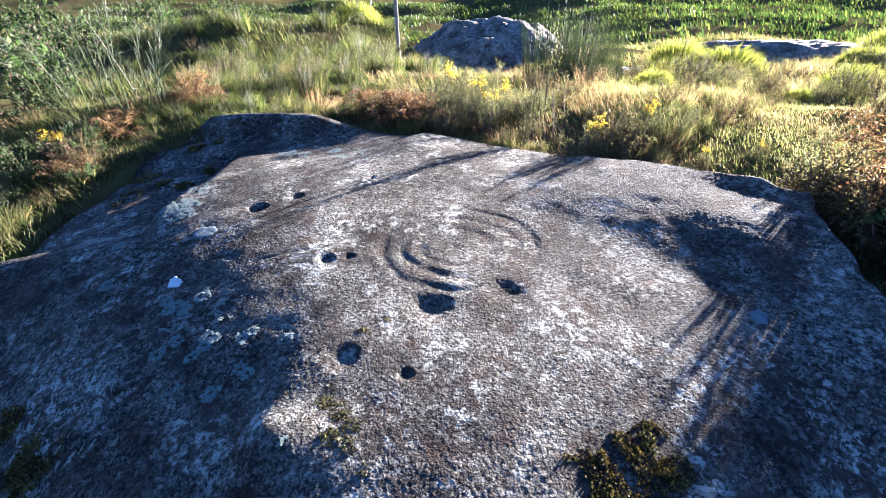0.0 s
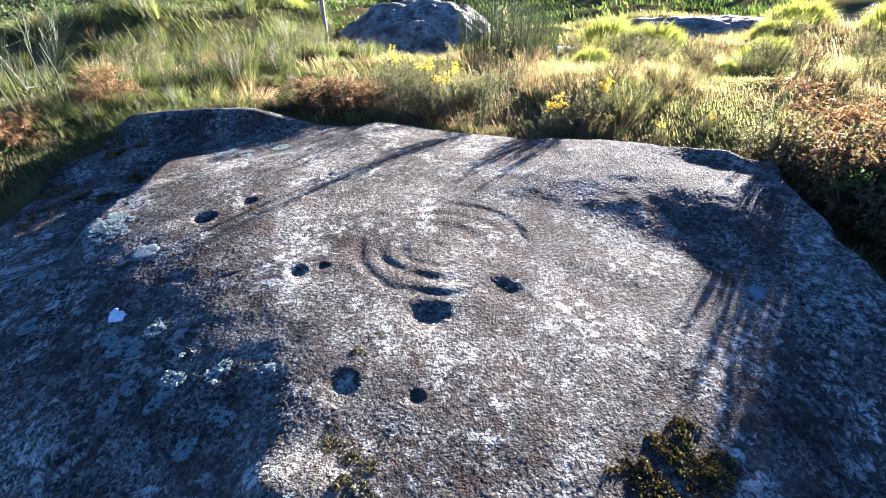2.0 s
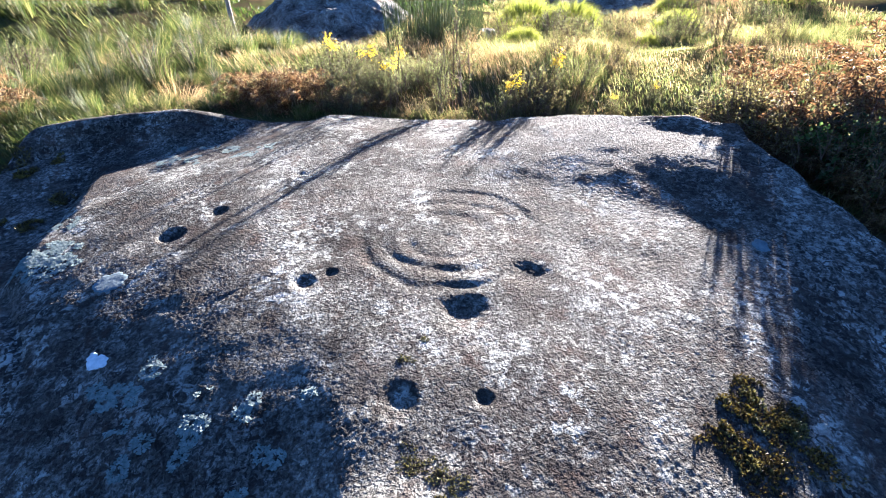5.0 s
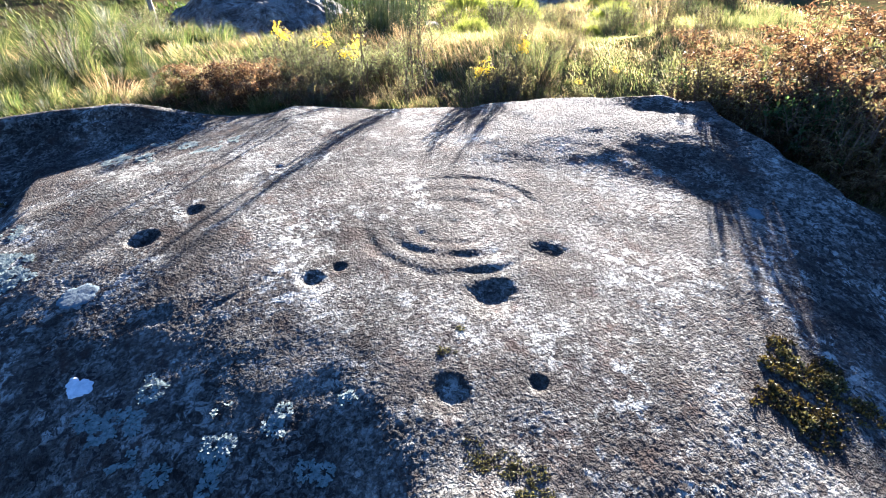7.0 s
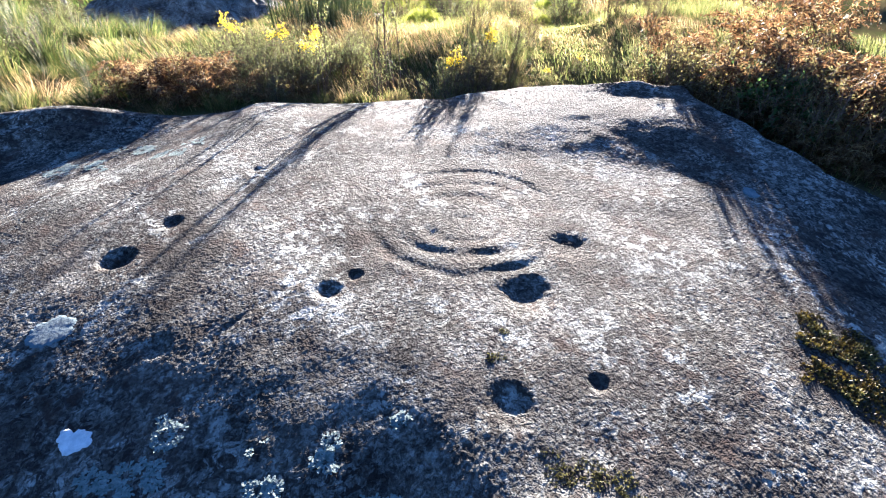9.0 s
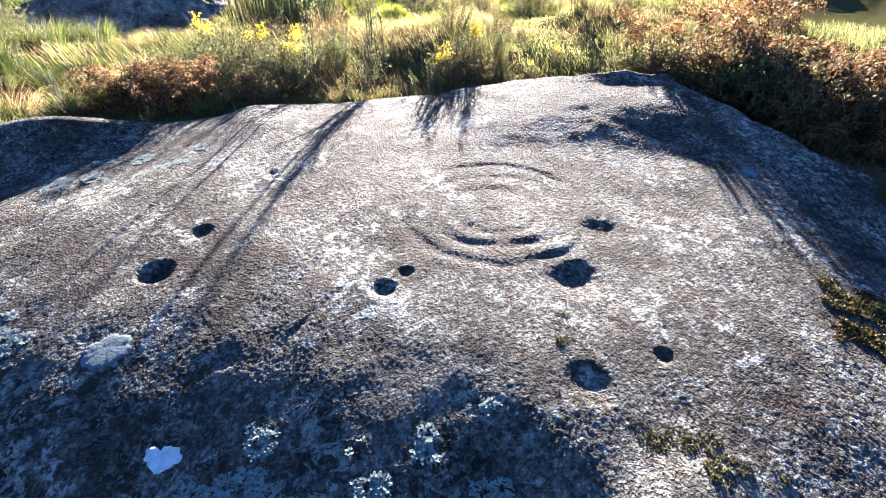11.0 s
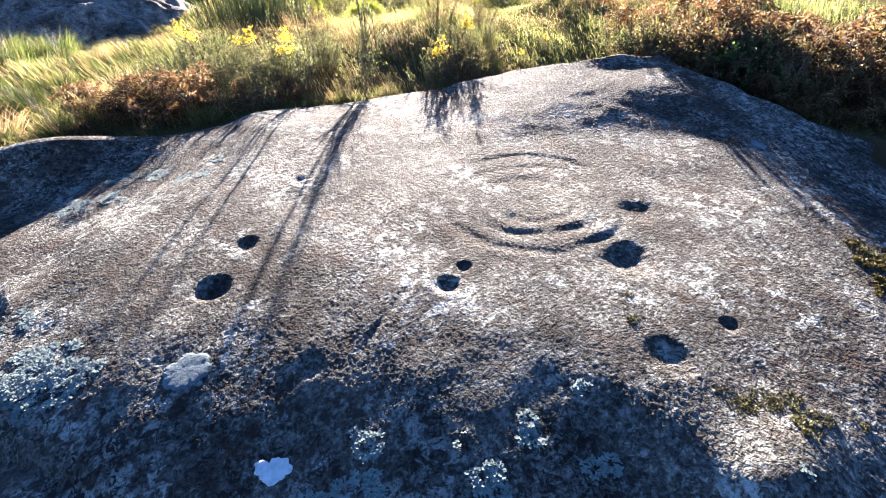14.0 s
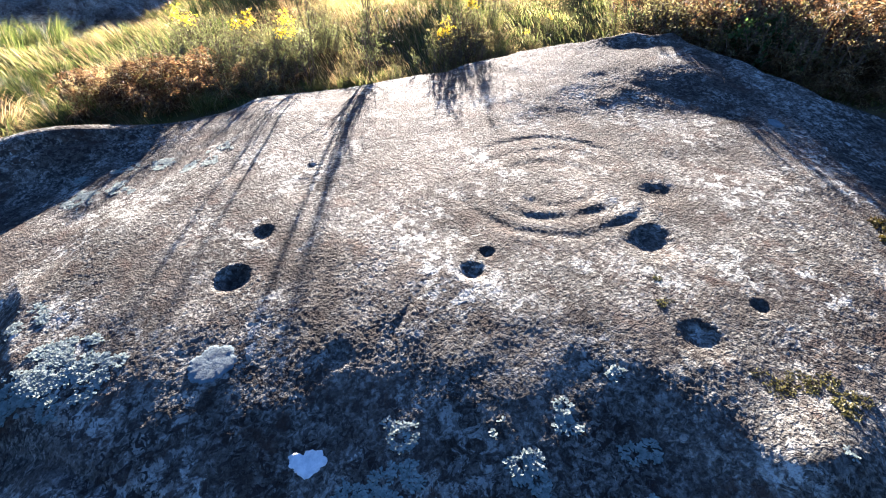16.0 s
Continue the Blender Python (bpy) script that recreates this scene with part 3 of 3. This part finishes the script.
bramble = shrub("leafy_bush", 0.45, 0.28, 14, 8, M_BROAD, 0.030, 0.018, 9, 0, 0.5)
scatter(bramble, "low dark green leafy bush at the edge of the heath", "bush", "leafy bushes",
        [(-3.75, 4.5, 0.9), (-3.6, 4.1, 0.8), (-3.0, 2.9, 0.6), (-2.9, 3.6, 0.6), (2.3, 1.7, 0.8), (2.1, 2.25, 0.65)] + ring_spots(8, -16, 4, 0.15, 0.5, 0.6, 0.85) + ring_spots(20, 140, 190, 0.15, 1.0, 0.3, 0.6) + field_spots(26, -12, -4, 4, 14, 1.0, 2.2))
# shoots added in line with the sun to throw streak shadows over the rock
shoot = shrub("gorse_shoot", 0.62, 0.05, 3, 10, M_GORSE, 0.022, 0.004, 14, 0, 1.6)
scatter(shoot, "upright gorse shoot behind the rock, added for its streak shadow", "gorse shoot", "gorse shoots", [(0.69, 3.50, 1.0), (0.80, 3.60, 1.15), (0.92, 3.72, 1.3), (0.62, 3.46, 0.7), (0.37, 3.72, 0.9), (0.45, 3.84, 1.0), (0.36, 4.05, 0.7), (0.5, 4.4, 0.75), (1.1, 3.3, 0.6)], 6)
fern = bracken()
scatter(fern, "dead reddish brown bracken drooping beside the rock", "bracken", "dead bracken",
        [(-0.5, 4.06, 0.75), (-0.34, 3.98, 0.7), (-0.72, 4.2, 0.6), (-0.62, 4.3, 0.7), (-0.12, 3.9, 0.5), (0.06, 3.84, 0.42), (0.2, 3.76, 0.38),  (-0.2, 4.12, 0.7), (-0.42, 4.3, 0.65), (-2.5, 4.75, 0.8), (-2.35, 4.6, 0.7), (1.98, 2.2, 0.55), (2.02, 2.0, 0.6), (1.98, 1.8, 0.55), (1.93, 1.6, 0.5), (1.9, 1.4, 0.5), (1.92, 1.2, 0.5), (1.97, 1.0, 0.55), (2.1, 1.9, 0.8), (2.1, 1.5, 0.8), (2.08, 1.15, 0.7)] + ring_spots(16, -30, 0, 0.35, 1.2, 0.8, 1.2) + ring_spots(16, -40, 8, 0.06, 0.3, 0.35, 0.6) + ring_spots(5, -5, 16, 0.5, 1.2, 0.7, 1.0)
        + ring_spots(4, 128, 165, 0.3, 0.9, 0.4, 0.6) + field_spots(8, 2.8, 6, 0.5, 3.0, 0.9, 1.3), 15)
green_tuft = tuft("grass_tuft", 0.30, 0.22, 260, M_GRASS)
scatter(green_tuft, "tuft of long yellow-green grass", "grass tuft", "grass tufts round the rock",
        [(-0.30, 3.82, 0.6), (-0.24, 3.80, 0.5), (0.12, 3.66, 0.4), (0.5, 3.47, 0.35), (0.3, 3.6, 0.4),  (1.35, 2.72, 0.5), (0.72, 3.35, 0.5)] + ring_spots(26, 20, 110, 0.4, 2.2, 0.5, 0.8) + ring_spots(30, 110, 185, 0.1, 1.5, 0.4, 0.8) + field_spots(70, 1.4, 8, 3, 9, 0.5, 1.0), 10)
meadow_tuft = tuft("grass_tuft", 0.30, 0.22, 260, M_MEADOW_DIM)
scatter(meadow_tuft, "tuft of long dark green meadow grass", "grass tuft", "grass tufts on the slope",
        field_spots(60, -6, 1, 5, 10, 0.9, 1.6) + field_spots(50, -5, -0.8, 8, 13, 1.2, 2.0) + field_spots(46, -3.0, -0.5, 4.15, 6.2, 0.5, 0.9), 10)
dry_tuft = tuft("dry_grass_tuft", 0.30, 0.24, 170, M_DRY, 0.0032, 0.8)
scatter(dry_tuft, "tuft of dry straw-coloured grass", "grass tuft", "dry grass tufts",
        [(-2.9, 3.55, 1.0), (-3.05, 3.6, 0.9), (-0.27, 3.86, 0.6), (0.0, 3.8, 0.45), (0.4, 3.58, 0.4), (0.65, 3.36, 0.4), (1.72, 2.35, 0.4), (1.88, 2.15, 0.45), (1.9, 1.9, 0.45), (1.87, 1.65, 0.4), (1.84, 1.4, 0.4), (1.86, 1.15, 0.45), (-0.6, 4.05, 0.6), (-1.0, 4.25, 0.6)] + ring_spots(40, -20, 150, 0.15, 1.8, 0.5, 1.0) + ring_spots(22, 130, 180, 0.1, 1.0, 0.4, 0.8) + field_spots(40, -6, 8, 4.5, 10, 0.8, 1.4), 14)
def dome(name, radius, high, n, material):
    """A rounded tussock: blades that stand out from a low dome all over."""
    a, r = rng.uniform(0, math.tau, n), np.sqrt(rng.uniform(0, 1, n))
    base = np.stack([np.cos(a) * r * radius, np.sin(a) * r * radius, high * (1 - r ** 2.5) - 0.03], -1)
    v, f = blades(base, rng.uniform(0.10, 0.26, n), rng.uniform(0.004, 0.009, n), 0.2 + 1.1 * r * rng.uniform(0.6, 1.3, n), a + rng.normal(0, 0.4, n), 0.9)
    return new(name, mesh_of(name, v, f, material))


hump = dome("grass_tussock", 0.40, 0.30, 1700, M_TUSSOCK)
scatter(hump, "rounded bright yellow-green grass tussock", "grass tussock", "bright tussocks",
        [(4.0, 8.35, 1.25), (4.78, 8.15, 1.35), (6.5, 7.6, 0.8), (5.3, 6.2, 0.8), (3.9, 5.2, 0.6), (2.6, 5.9, 0.6), (-2.0, 12.0, 1.3), (7.8, 8.5, 1.4), (9.0, 7.6, 1.4)], 4)
tall_grass = tuft("tall_grass", 1.35, 1.1, 420, M_BROOM, 0.006, 0.14)
scatter(tall_grass, "tall thin upright grass stems in a clump", "tall grass", "tall grass", [(1.75, 7.4, 1.0), (2.25, 7.7, 1.0), (2.0, 7.0, 0.8)], 5)
wiry = broom(1.05, 0.55, 12)
scatter(wiry, "wispy dark green broom bush leaning over grass", "broom bush", "broom bushes", [(-2.95, 4.3, 1.0), (-3.15, 4.5, 0.9), (-4.6, 3.6, 0.9)], 12)


# ---- grass all over the heath ----
def turf(name, label, n, x0, x1, y0, y1, tall, wide, material, lean=0.6, thin=0.0, seed=0, inner=0.995):
    x, y = rng.uniform(x0, x1, n), rng.uniform(y0, y1, n)
    keep = rim_share(x, y) > inner
    if thin:
        keep &= fbm(x, y, 1.6, 3, 0.6, seed) > thin - 1
    x, y = x[keep], y[keep]
    n = len(x)
    h = tall * (1 - 0.5 * sun_lane(x, y)) * rng.uniform(0.4, 1.1, n) * (0.75 + 0.4 * fbm(x, y, 0.8, 2, 0.5, seed + 5))
    way = 2.9 + 0.8 * fbm(x, y, 1.5, 2, 0.5, seed + 9) + rng.normal(0, 0.8, n)
    base = np.stack([x, y, land(x, y) - 0.02], -1)
    v, f = blades(base, h, wide * rng.uniform(0.6, 1.4, n), lean * rng.uniform(0.3, 1.4, n), way, 0.8)
    return tagged(new(name, mesh_of(name, v, f, material)), label, "grass", kind="stuff")


turf("near_grass", "short mixed grass growing between the heath bushes", 38000, 0, 6, 0.0, 6.5, 0.14, 0.005, M_GRASS, 0.7, 0.75, 61)
turf("near_green_grass", "short dark green grass beside the rock", 40000, -5, 0, 0.0, 6.5, 0.15, 0.006, M_MEADOW_DIM, 0.7, 0.55, 61)
turf("near_dry_grass", "dry straw-coloured grass between the heath bushes", 30000, -5, 6, 0, 6.5, 0.17, 0.004, M_DRY, 0.8, 0.95, 62)
turf("bank_grass", "mixed long grass on the bank beside the rock", 26000, 1.7, 5.5, -0.5, 5.5, 0.2, 0.005, M_GRASS, 0.7, 0.0, 66)
turf("verge_grass", "dark green grass and herbs along the foot of the rock", 22000, -3.9, -1.7, 1.0, 4.6, 0.15, 0.006, M_MEADOW_DIM, 0.8, 0.0, 73, 0.94)
turf("lane_grass", "short tangled grass in an open lane beside the rock", 34000, 1.2, 4.4, 2.3, 6.0, 0.16, 0.0045, M_GRASS, 0.9, 0.0, 71)
turf("lane_dry_grass", "short dry grass in an open lane beside the rock", 16000, 1.2, 4.4, 2.3, 6.0, 0.18, 0.004, M_DRY, 0.9, 0.0, 72)
turf("meadow_grass", "long yellow-green grass bending on the slope", 40000, -0.8, 10, 5, 13.5, 0.26, 0.010, M_GRASS, 0.8, 0.7, 63)
turf("hollow_grass", "long green grass lying over in the hollow", 30000, -9, -0.8, 5, 13.5, 0.26, 0.010, M_MEADOW_DIM, 0.85, 0.7, 69)
turf("slope_grass", "long grass covering the bank on the slope", 14000, -6, 3.0, 8, 13.5, 0.24, 0.010, M_MEADOW_DIM, 0.8, 0.0, 68)
turf("meadow_dry_grass", "long dry grass mixed into the slope", 16000, -1, 10, 5, 13, 0.28, 0.009, M_DRY, 0.9, 0.9, 64)
turf("field_grass", "dark green rough grass on the far field", 46000, -26, 22, 12, 40, 0.38, 0.055, M_FIELD, 0.7, 0.6, 65)

# short growth along the foot of the rock
ex, ey = rng.uniform(-3.0, 2.4, 60000), rng.uniform(-0.4, 4.8, 60000)
es = rim_share(ex, ey)
hug = (es > 0.985) & (es < 1.12) & (ey > 0.6)
ex, ey = ex[hug], ey[hug]
en = len(ex)
ev, ef = blades(np.stack([ex, ey, land(ex, ey) - 0.02], -1), rng.uniform(0.03, 0.15, en) * (0.8 + 0.5 * fbm(ex, ey, 0.3, 2, 0.5, 67)), rng.uniform(0.003, 0.007, en), rng.uniform(0.2, 1.0, en), rng.uniform(0, math.tau, en), 0.8)
tagged(new("edge_grass", mesh_of("edge_grass", ev, ef, M_GRASS)), "short grass and litter along the foot of the rock", "grass", kind="stuff")

# ---- post and stake ----
def pole(name, label, category, x, y, tall, thick, material, lean):
    v, f = [], []
    for k in range(9):
        s = k / 8
        r = thick * (1 - 0.3 * s) * (1 + 0.08 * math.sin(k * 2.3))
        for q in range(10):
            a = math.tau * q / 10
            v.append((r * math.cos(a) + 0.02 * math.sin(3 * s), r * math.sin(a), s * tall))
    for k in range(8):
        for q in range(10):
            f.append((k * 10 + q, k * 10 + (q + 1) % 10, k * 10 + 10 + (q + 1) % 10, k * 10 + 10 + q))
    f += [tuple(range(9, -1, -1)), tuple(range(80, 90))]
    ob = new(name, mesh_of(name, v, f, material, True))
    ob.matrix_world = pose(x, y, float(land(x, y)) - 0.1, 0, lean, 0)
    return tagged(ob, label, category)


pole("wooden_post", "grey weathered wooden post standing in grass", "post", -0.96, 10.77, 2.6, 0.045, M_POST, -1.5)
pole("wooden_stake", "thin pale wooden stake leaning in the field", "stake", -3.4, 22.0, 1.8, 0.035, M_STAKE, 14)
pole("dry_stick", "thin dry stick standing aslant among broom", "stick", -3.3, 5.2, 1.0, 0.005, M_POST, -18)

# ---- lichen and moss on the rock ----
def lichen(label, x, y, sx, sy, turn, material, lobes=4, seed=0, thick=0.0010, wave=0.06, notch=None):
    """A flat crust with a lobed edge that follows the rock."""
    nr, na = 7, 80
    a = np.linspace(0, math.tau, na, endpoint=False)
    ca, sa = np.cos(a), np.sin(a)
    edge = 1 + wave * np.sin(lobes * a + seed) + 0.22 * vnoise(ca * 1.6 + seed, sa * 1.6, seed) + 0.10 * vnoise(ca * 3 + seed, sa * 3, seed + 1) + 0.09 * vnoise(ca * 9 + seed, sa * 9, seed + 2)
    if notch is not None:
        edge = edge - 0.45 * np.exp(-((a - notch) / 0.3) ** 2)
    v = []
    for k in range(1, nr + 1):
        s = k / nr
        lx, ly = sx * s * edge * np.cos(a), sy * s * edge * np.sin(a)
        c, t = math.cos(turn), math.sin(turn)
        px, py = x + lx * c - ly * t, y + lx * t + ly * c
        h = thick * (1 - s ** 6) + 0.0006 * fbm(px, py, 0.012, 2, 0.5, seed) * (s < 1) - 0.008 * (s == 1)
        v.append(np.stack([px, py, rock_top(px, py) + 0.0014 + h], -1))
    v = np.concatenate(v)
    mid = v[:na].mean(0)
    v = np.concatenate([v, mid[None]])
    f = [(k * na + q, k * na + (q + 1) % na, (k + 1) * na + (q + 1) % na, (k + 1) * na + q) for k in range(nr - 1) for q in range(na)]
    f += [(q, (q + 1) % na, len(v) - 1) for q in range(na)]
    f = [tuple(reversed(q)) if len(q) == 4 else q for q in f]
    ob = new("lichen", mesh_of("lichen", v, f, material, True))
    return tagged(ob, label, "lichen", "lichen on the rock")


def rosette(label, x, y, size, seed):
    """Small flat lobes that radiate and overlap in a ragged patch, close to the rock."""
    n = int(420 * (size / 0.03) ** 2)
    q, r = rng.uniform(0, math.tau, n), 1.2 * size * np.sqrt(rng.uniform(0.03, 1, n))
    px, py = x + r * np.cos(q), y + r * np.sin(q)
    ok = fbm(px, py, 0.035, 3, 0.6, seed) > -0.15 + 1.3 * (r / size - 0.55)
    px, py, q = px[ok], py[ok], q[ok]
    n = len(px)
    at = np.stack([px, py, rock_top(px, py, 2) + 0.0008 + 0.0014 * rng.uniform(0, 1, n)], -1)
    way = np.stack([np.cos(q), np.sin(q), rng.uniform(-0.08, 0.10, n)], -1) + rng.normal(size=(n, 3)) * np.array((0.5, 0.5, 0.03))
    way = way / np.linalg.norm(way, axis=1)[:, None]
    side = np.cross(way, np.array((0, 0, 1.0)) + rng.normal(size=(n, 3)) * 0.08) * 0.0026
    long = rng.uniform(0.005, 0.009, n)[:, None]
    v = np.stack([at - side * 0.4, at + side * 0.4, at + way * long + side, at + way * long * 1.25, at + way * long - side], 1).reshape(-1, 3)
    f = (np.arange(n)[:, None] * 5 + np.arange(5)).tolist()
    ob = new("lichen", mesh_of("lichen", v, f, M_LICHEN_G_SHADED))
    return tagged(ob, label, "lichen", "lichen on the rock", "stuff")


lichen("bright white heart-shaped lichen crust on the rock", -1.12, 1.585, 0.041, 0.030, -0.82, M_LICHEN_W, 3, 1, notch=2.1)
lichen("smooth pale grey-blue lichen crust on the rock", -1.14, 1.945, 0.058, 0.060, -0.8, M_LICHEN_B_SHADED, 3, 2)
lichen("round pale grey lichen crust on the rock", 1.14, 1.29, 0.036, 0.034, 0.2, M_LICHEN_B_SHADED, 5, 3)
for k, (lx, ly, ls) in enumerate([(-0.96, 1.475, 0.042), (-1.04, 1.44, 0.032), (-1.0, 1.40, 0.030), (-0.81, 1.23, 0.022), (-0.66, 1.09, 0.026), (-0.69, 1.25, 0.024), (-0.54, 1.19, 0.026),
                                  (-1.41, 2.47, 0.05), (-0.64, 2.98, 0.06), (-0.72, 3.02, 0.045), (-1.50, 2.25, 0.055), (-1.40, 2.22, 0.05), (-1.59, 1.96, 0.035), (-1.02, 1.32, 0.03), (-0.86, 1.16, 0.026), (-1.40, 2.24, 0.085), (-1.34, 2.16, 0.05),
                                  (-1.58, 1.92, 0.030), (-1.46, 1.64, 0.030), (-1.07, 1.42, 0.035), (-0.83, 1.25, 0.030), (-0.83, 1.21, 0.025), (-0.95, 1.25, 0.025), (-1.01, 1.20, 0.030), (-0.63, 1.07, 0.022), (-0.88, 1.04, 0.022), (-0.73, 1.01, 0.024), (-0.71, 1.23, 0.020), (-0.67, 1.25, 0.018), (-1.43, 2.46, 0.030), (-1.29, 2.13, 0.020), (-1.38, 2.12, 0.030), (-1.46, 2.22, 0.040), (-1.51, 2.22, 0.050), (-1.02, 1.42, 0.025), (-1.10, 1.47, 0.025), (-0.80, 1.32, 0.018), (-0.70, 1.22, 0.022), (-0.93, 1.32, 0.018), (-0.41, 0.78, 0.022), (-1.46, 2.13, 0.030), (-1.06, 3.37, 0.025), (-0.66, 2.96, 0.030), (-1.12, 3.18, 0.07), (-0.98, 3.12, 0.06), (-0.78, 3.2, 0.05), (-0.55, 3.05, 0.06), (-0.9, 3.3, 0.05)]):
    rosette("lobed grey-green lichen growing on the rock", lx, ly, ls, 10 + k)


def moss(label, spots, material, n, tall, seed):
    """A cushion of many short shoots over a few round spots of the rock."""
    xs, ys = [], []
    for cx, cy, r in spots:
        q, d = rng.uniform(0, math.tau, n), r * np.sqrt(rng.uniform(0, 1, n))
        px, py = cx + d * np.cos(q), cy + d * np.sin(q)
        ok = fbm(px, py, 0.05, 3, 0.6, seed) > -0.15 + 0.5 * (d / r - 0.6)
        xs.append(px[ok])
        ys.append(py[ok])
    x, y = np.concatenate(xs), np.concatenate(ys)
    n = len(x)
    at = np.stack([x, y, rock_top(x, y) + tall * 0.4 * rng.uniform(0, 1.2, n) * (1 + fbm(x, y, 0.04, 2, 0.5, seed))], -1)
    way = rng.normal(size=(n, 3)) * 0.6 + np.array((0, 0, 0.7))
    v, f = leaves(at - np.array((0, 0, 0.004)), way, tall * rng.uniform(0.5, 1.2, n), np.full(n, 0.006))
    return tagged(new("moss", mesh_of("moss", v, f, material)), label, "moss", "moss on the rock", "stuff")


moss("dark brown-green moss cushion in a hollow of the rock", [(0.58, 0.82, 0.05), (0.56, 0.76, 0.06), (0.50, 0.79, 0.05), (0.44, 0.77, 0.04), (0.61, 0.73, 0.05), (0.55, 0.69, 0.05)], M_MOSS, 700, 0.011, 71)
moss("dark brown-green moss in a broken strip across the rock", [(0.36, 0.745, 0.045), (0.40, 0.71, 0.05), (0.47, 0.67, 0.05), (0.40, 0.63, 0.05), (0.49, 0.60, 0.06), (0.60, 0.65, 0.05), (0.62, 0.60, 0.06)], M_MOSS, 520, 0.010, 75)
moss("yellow tops of moss on the dark cushion", [(0.57, 0.80, 0.035), (0.53, 0.73, 0.03), (0.40, 0.66, 0.03), (0.60, 0.70, 0.03)], M_MOSS_Y, 300, 0.013, 76)
moss("yellowish moss in patches on the rock", [(-0.34, 0.95, 0.030), (-0.34, 0.915, 0.028), (-0.29, 0.885, 0.035), (-0.243, 0.836, 0.032), (-0.235, 0.785, 0.035), (-0.30, 0.80, 0.03), (-0.261, 1.202, 0.026), (-0.19, 1.26, 0.014), (-0.20, 0.74, 0.04)], M_MOSS_Y, 420, 0.006, 72)
moss("olive lichen scurf on the rock", [(-1.33, 2.28, 0.045), (-1.30, 2.24, 0.03), (-1.37, 2.33, 0.03), (0.20, 0.80, 0.035), (0.24, 0.74, 0.03)], M_MOSS_Y, 300, 0.003, 77)
moss("dark moss at the foot of the rock", [(-1.30, 0.90, 0.10), (-1.36, 0.80, 0.12), (-1.55, 1.05, 0.08)], M_MOSS, 1200, 0.018, 73)
moss("dark green moss along the edge of the rock", [(-1.67, 3.14, 0.07), (-2.02, 3.71, 0.10), (-2.05, 2.73, 0.12), (-1.94, 2.96, 0.08), (-1.75, 3.56, 0.06), (-1.73, 2.86, 0.06), (-2.15, 3.1, 0.12), (-1.9, 3.45, 0.06)], M_MOSS, 800, 0.02, 74)
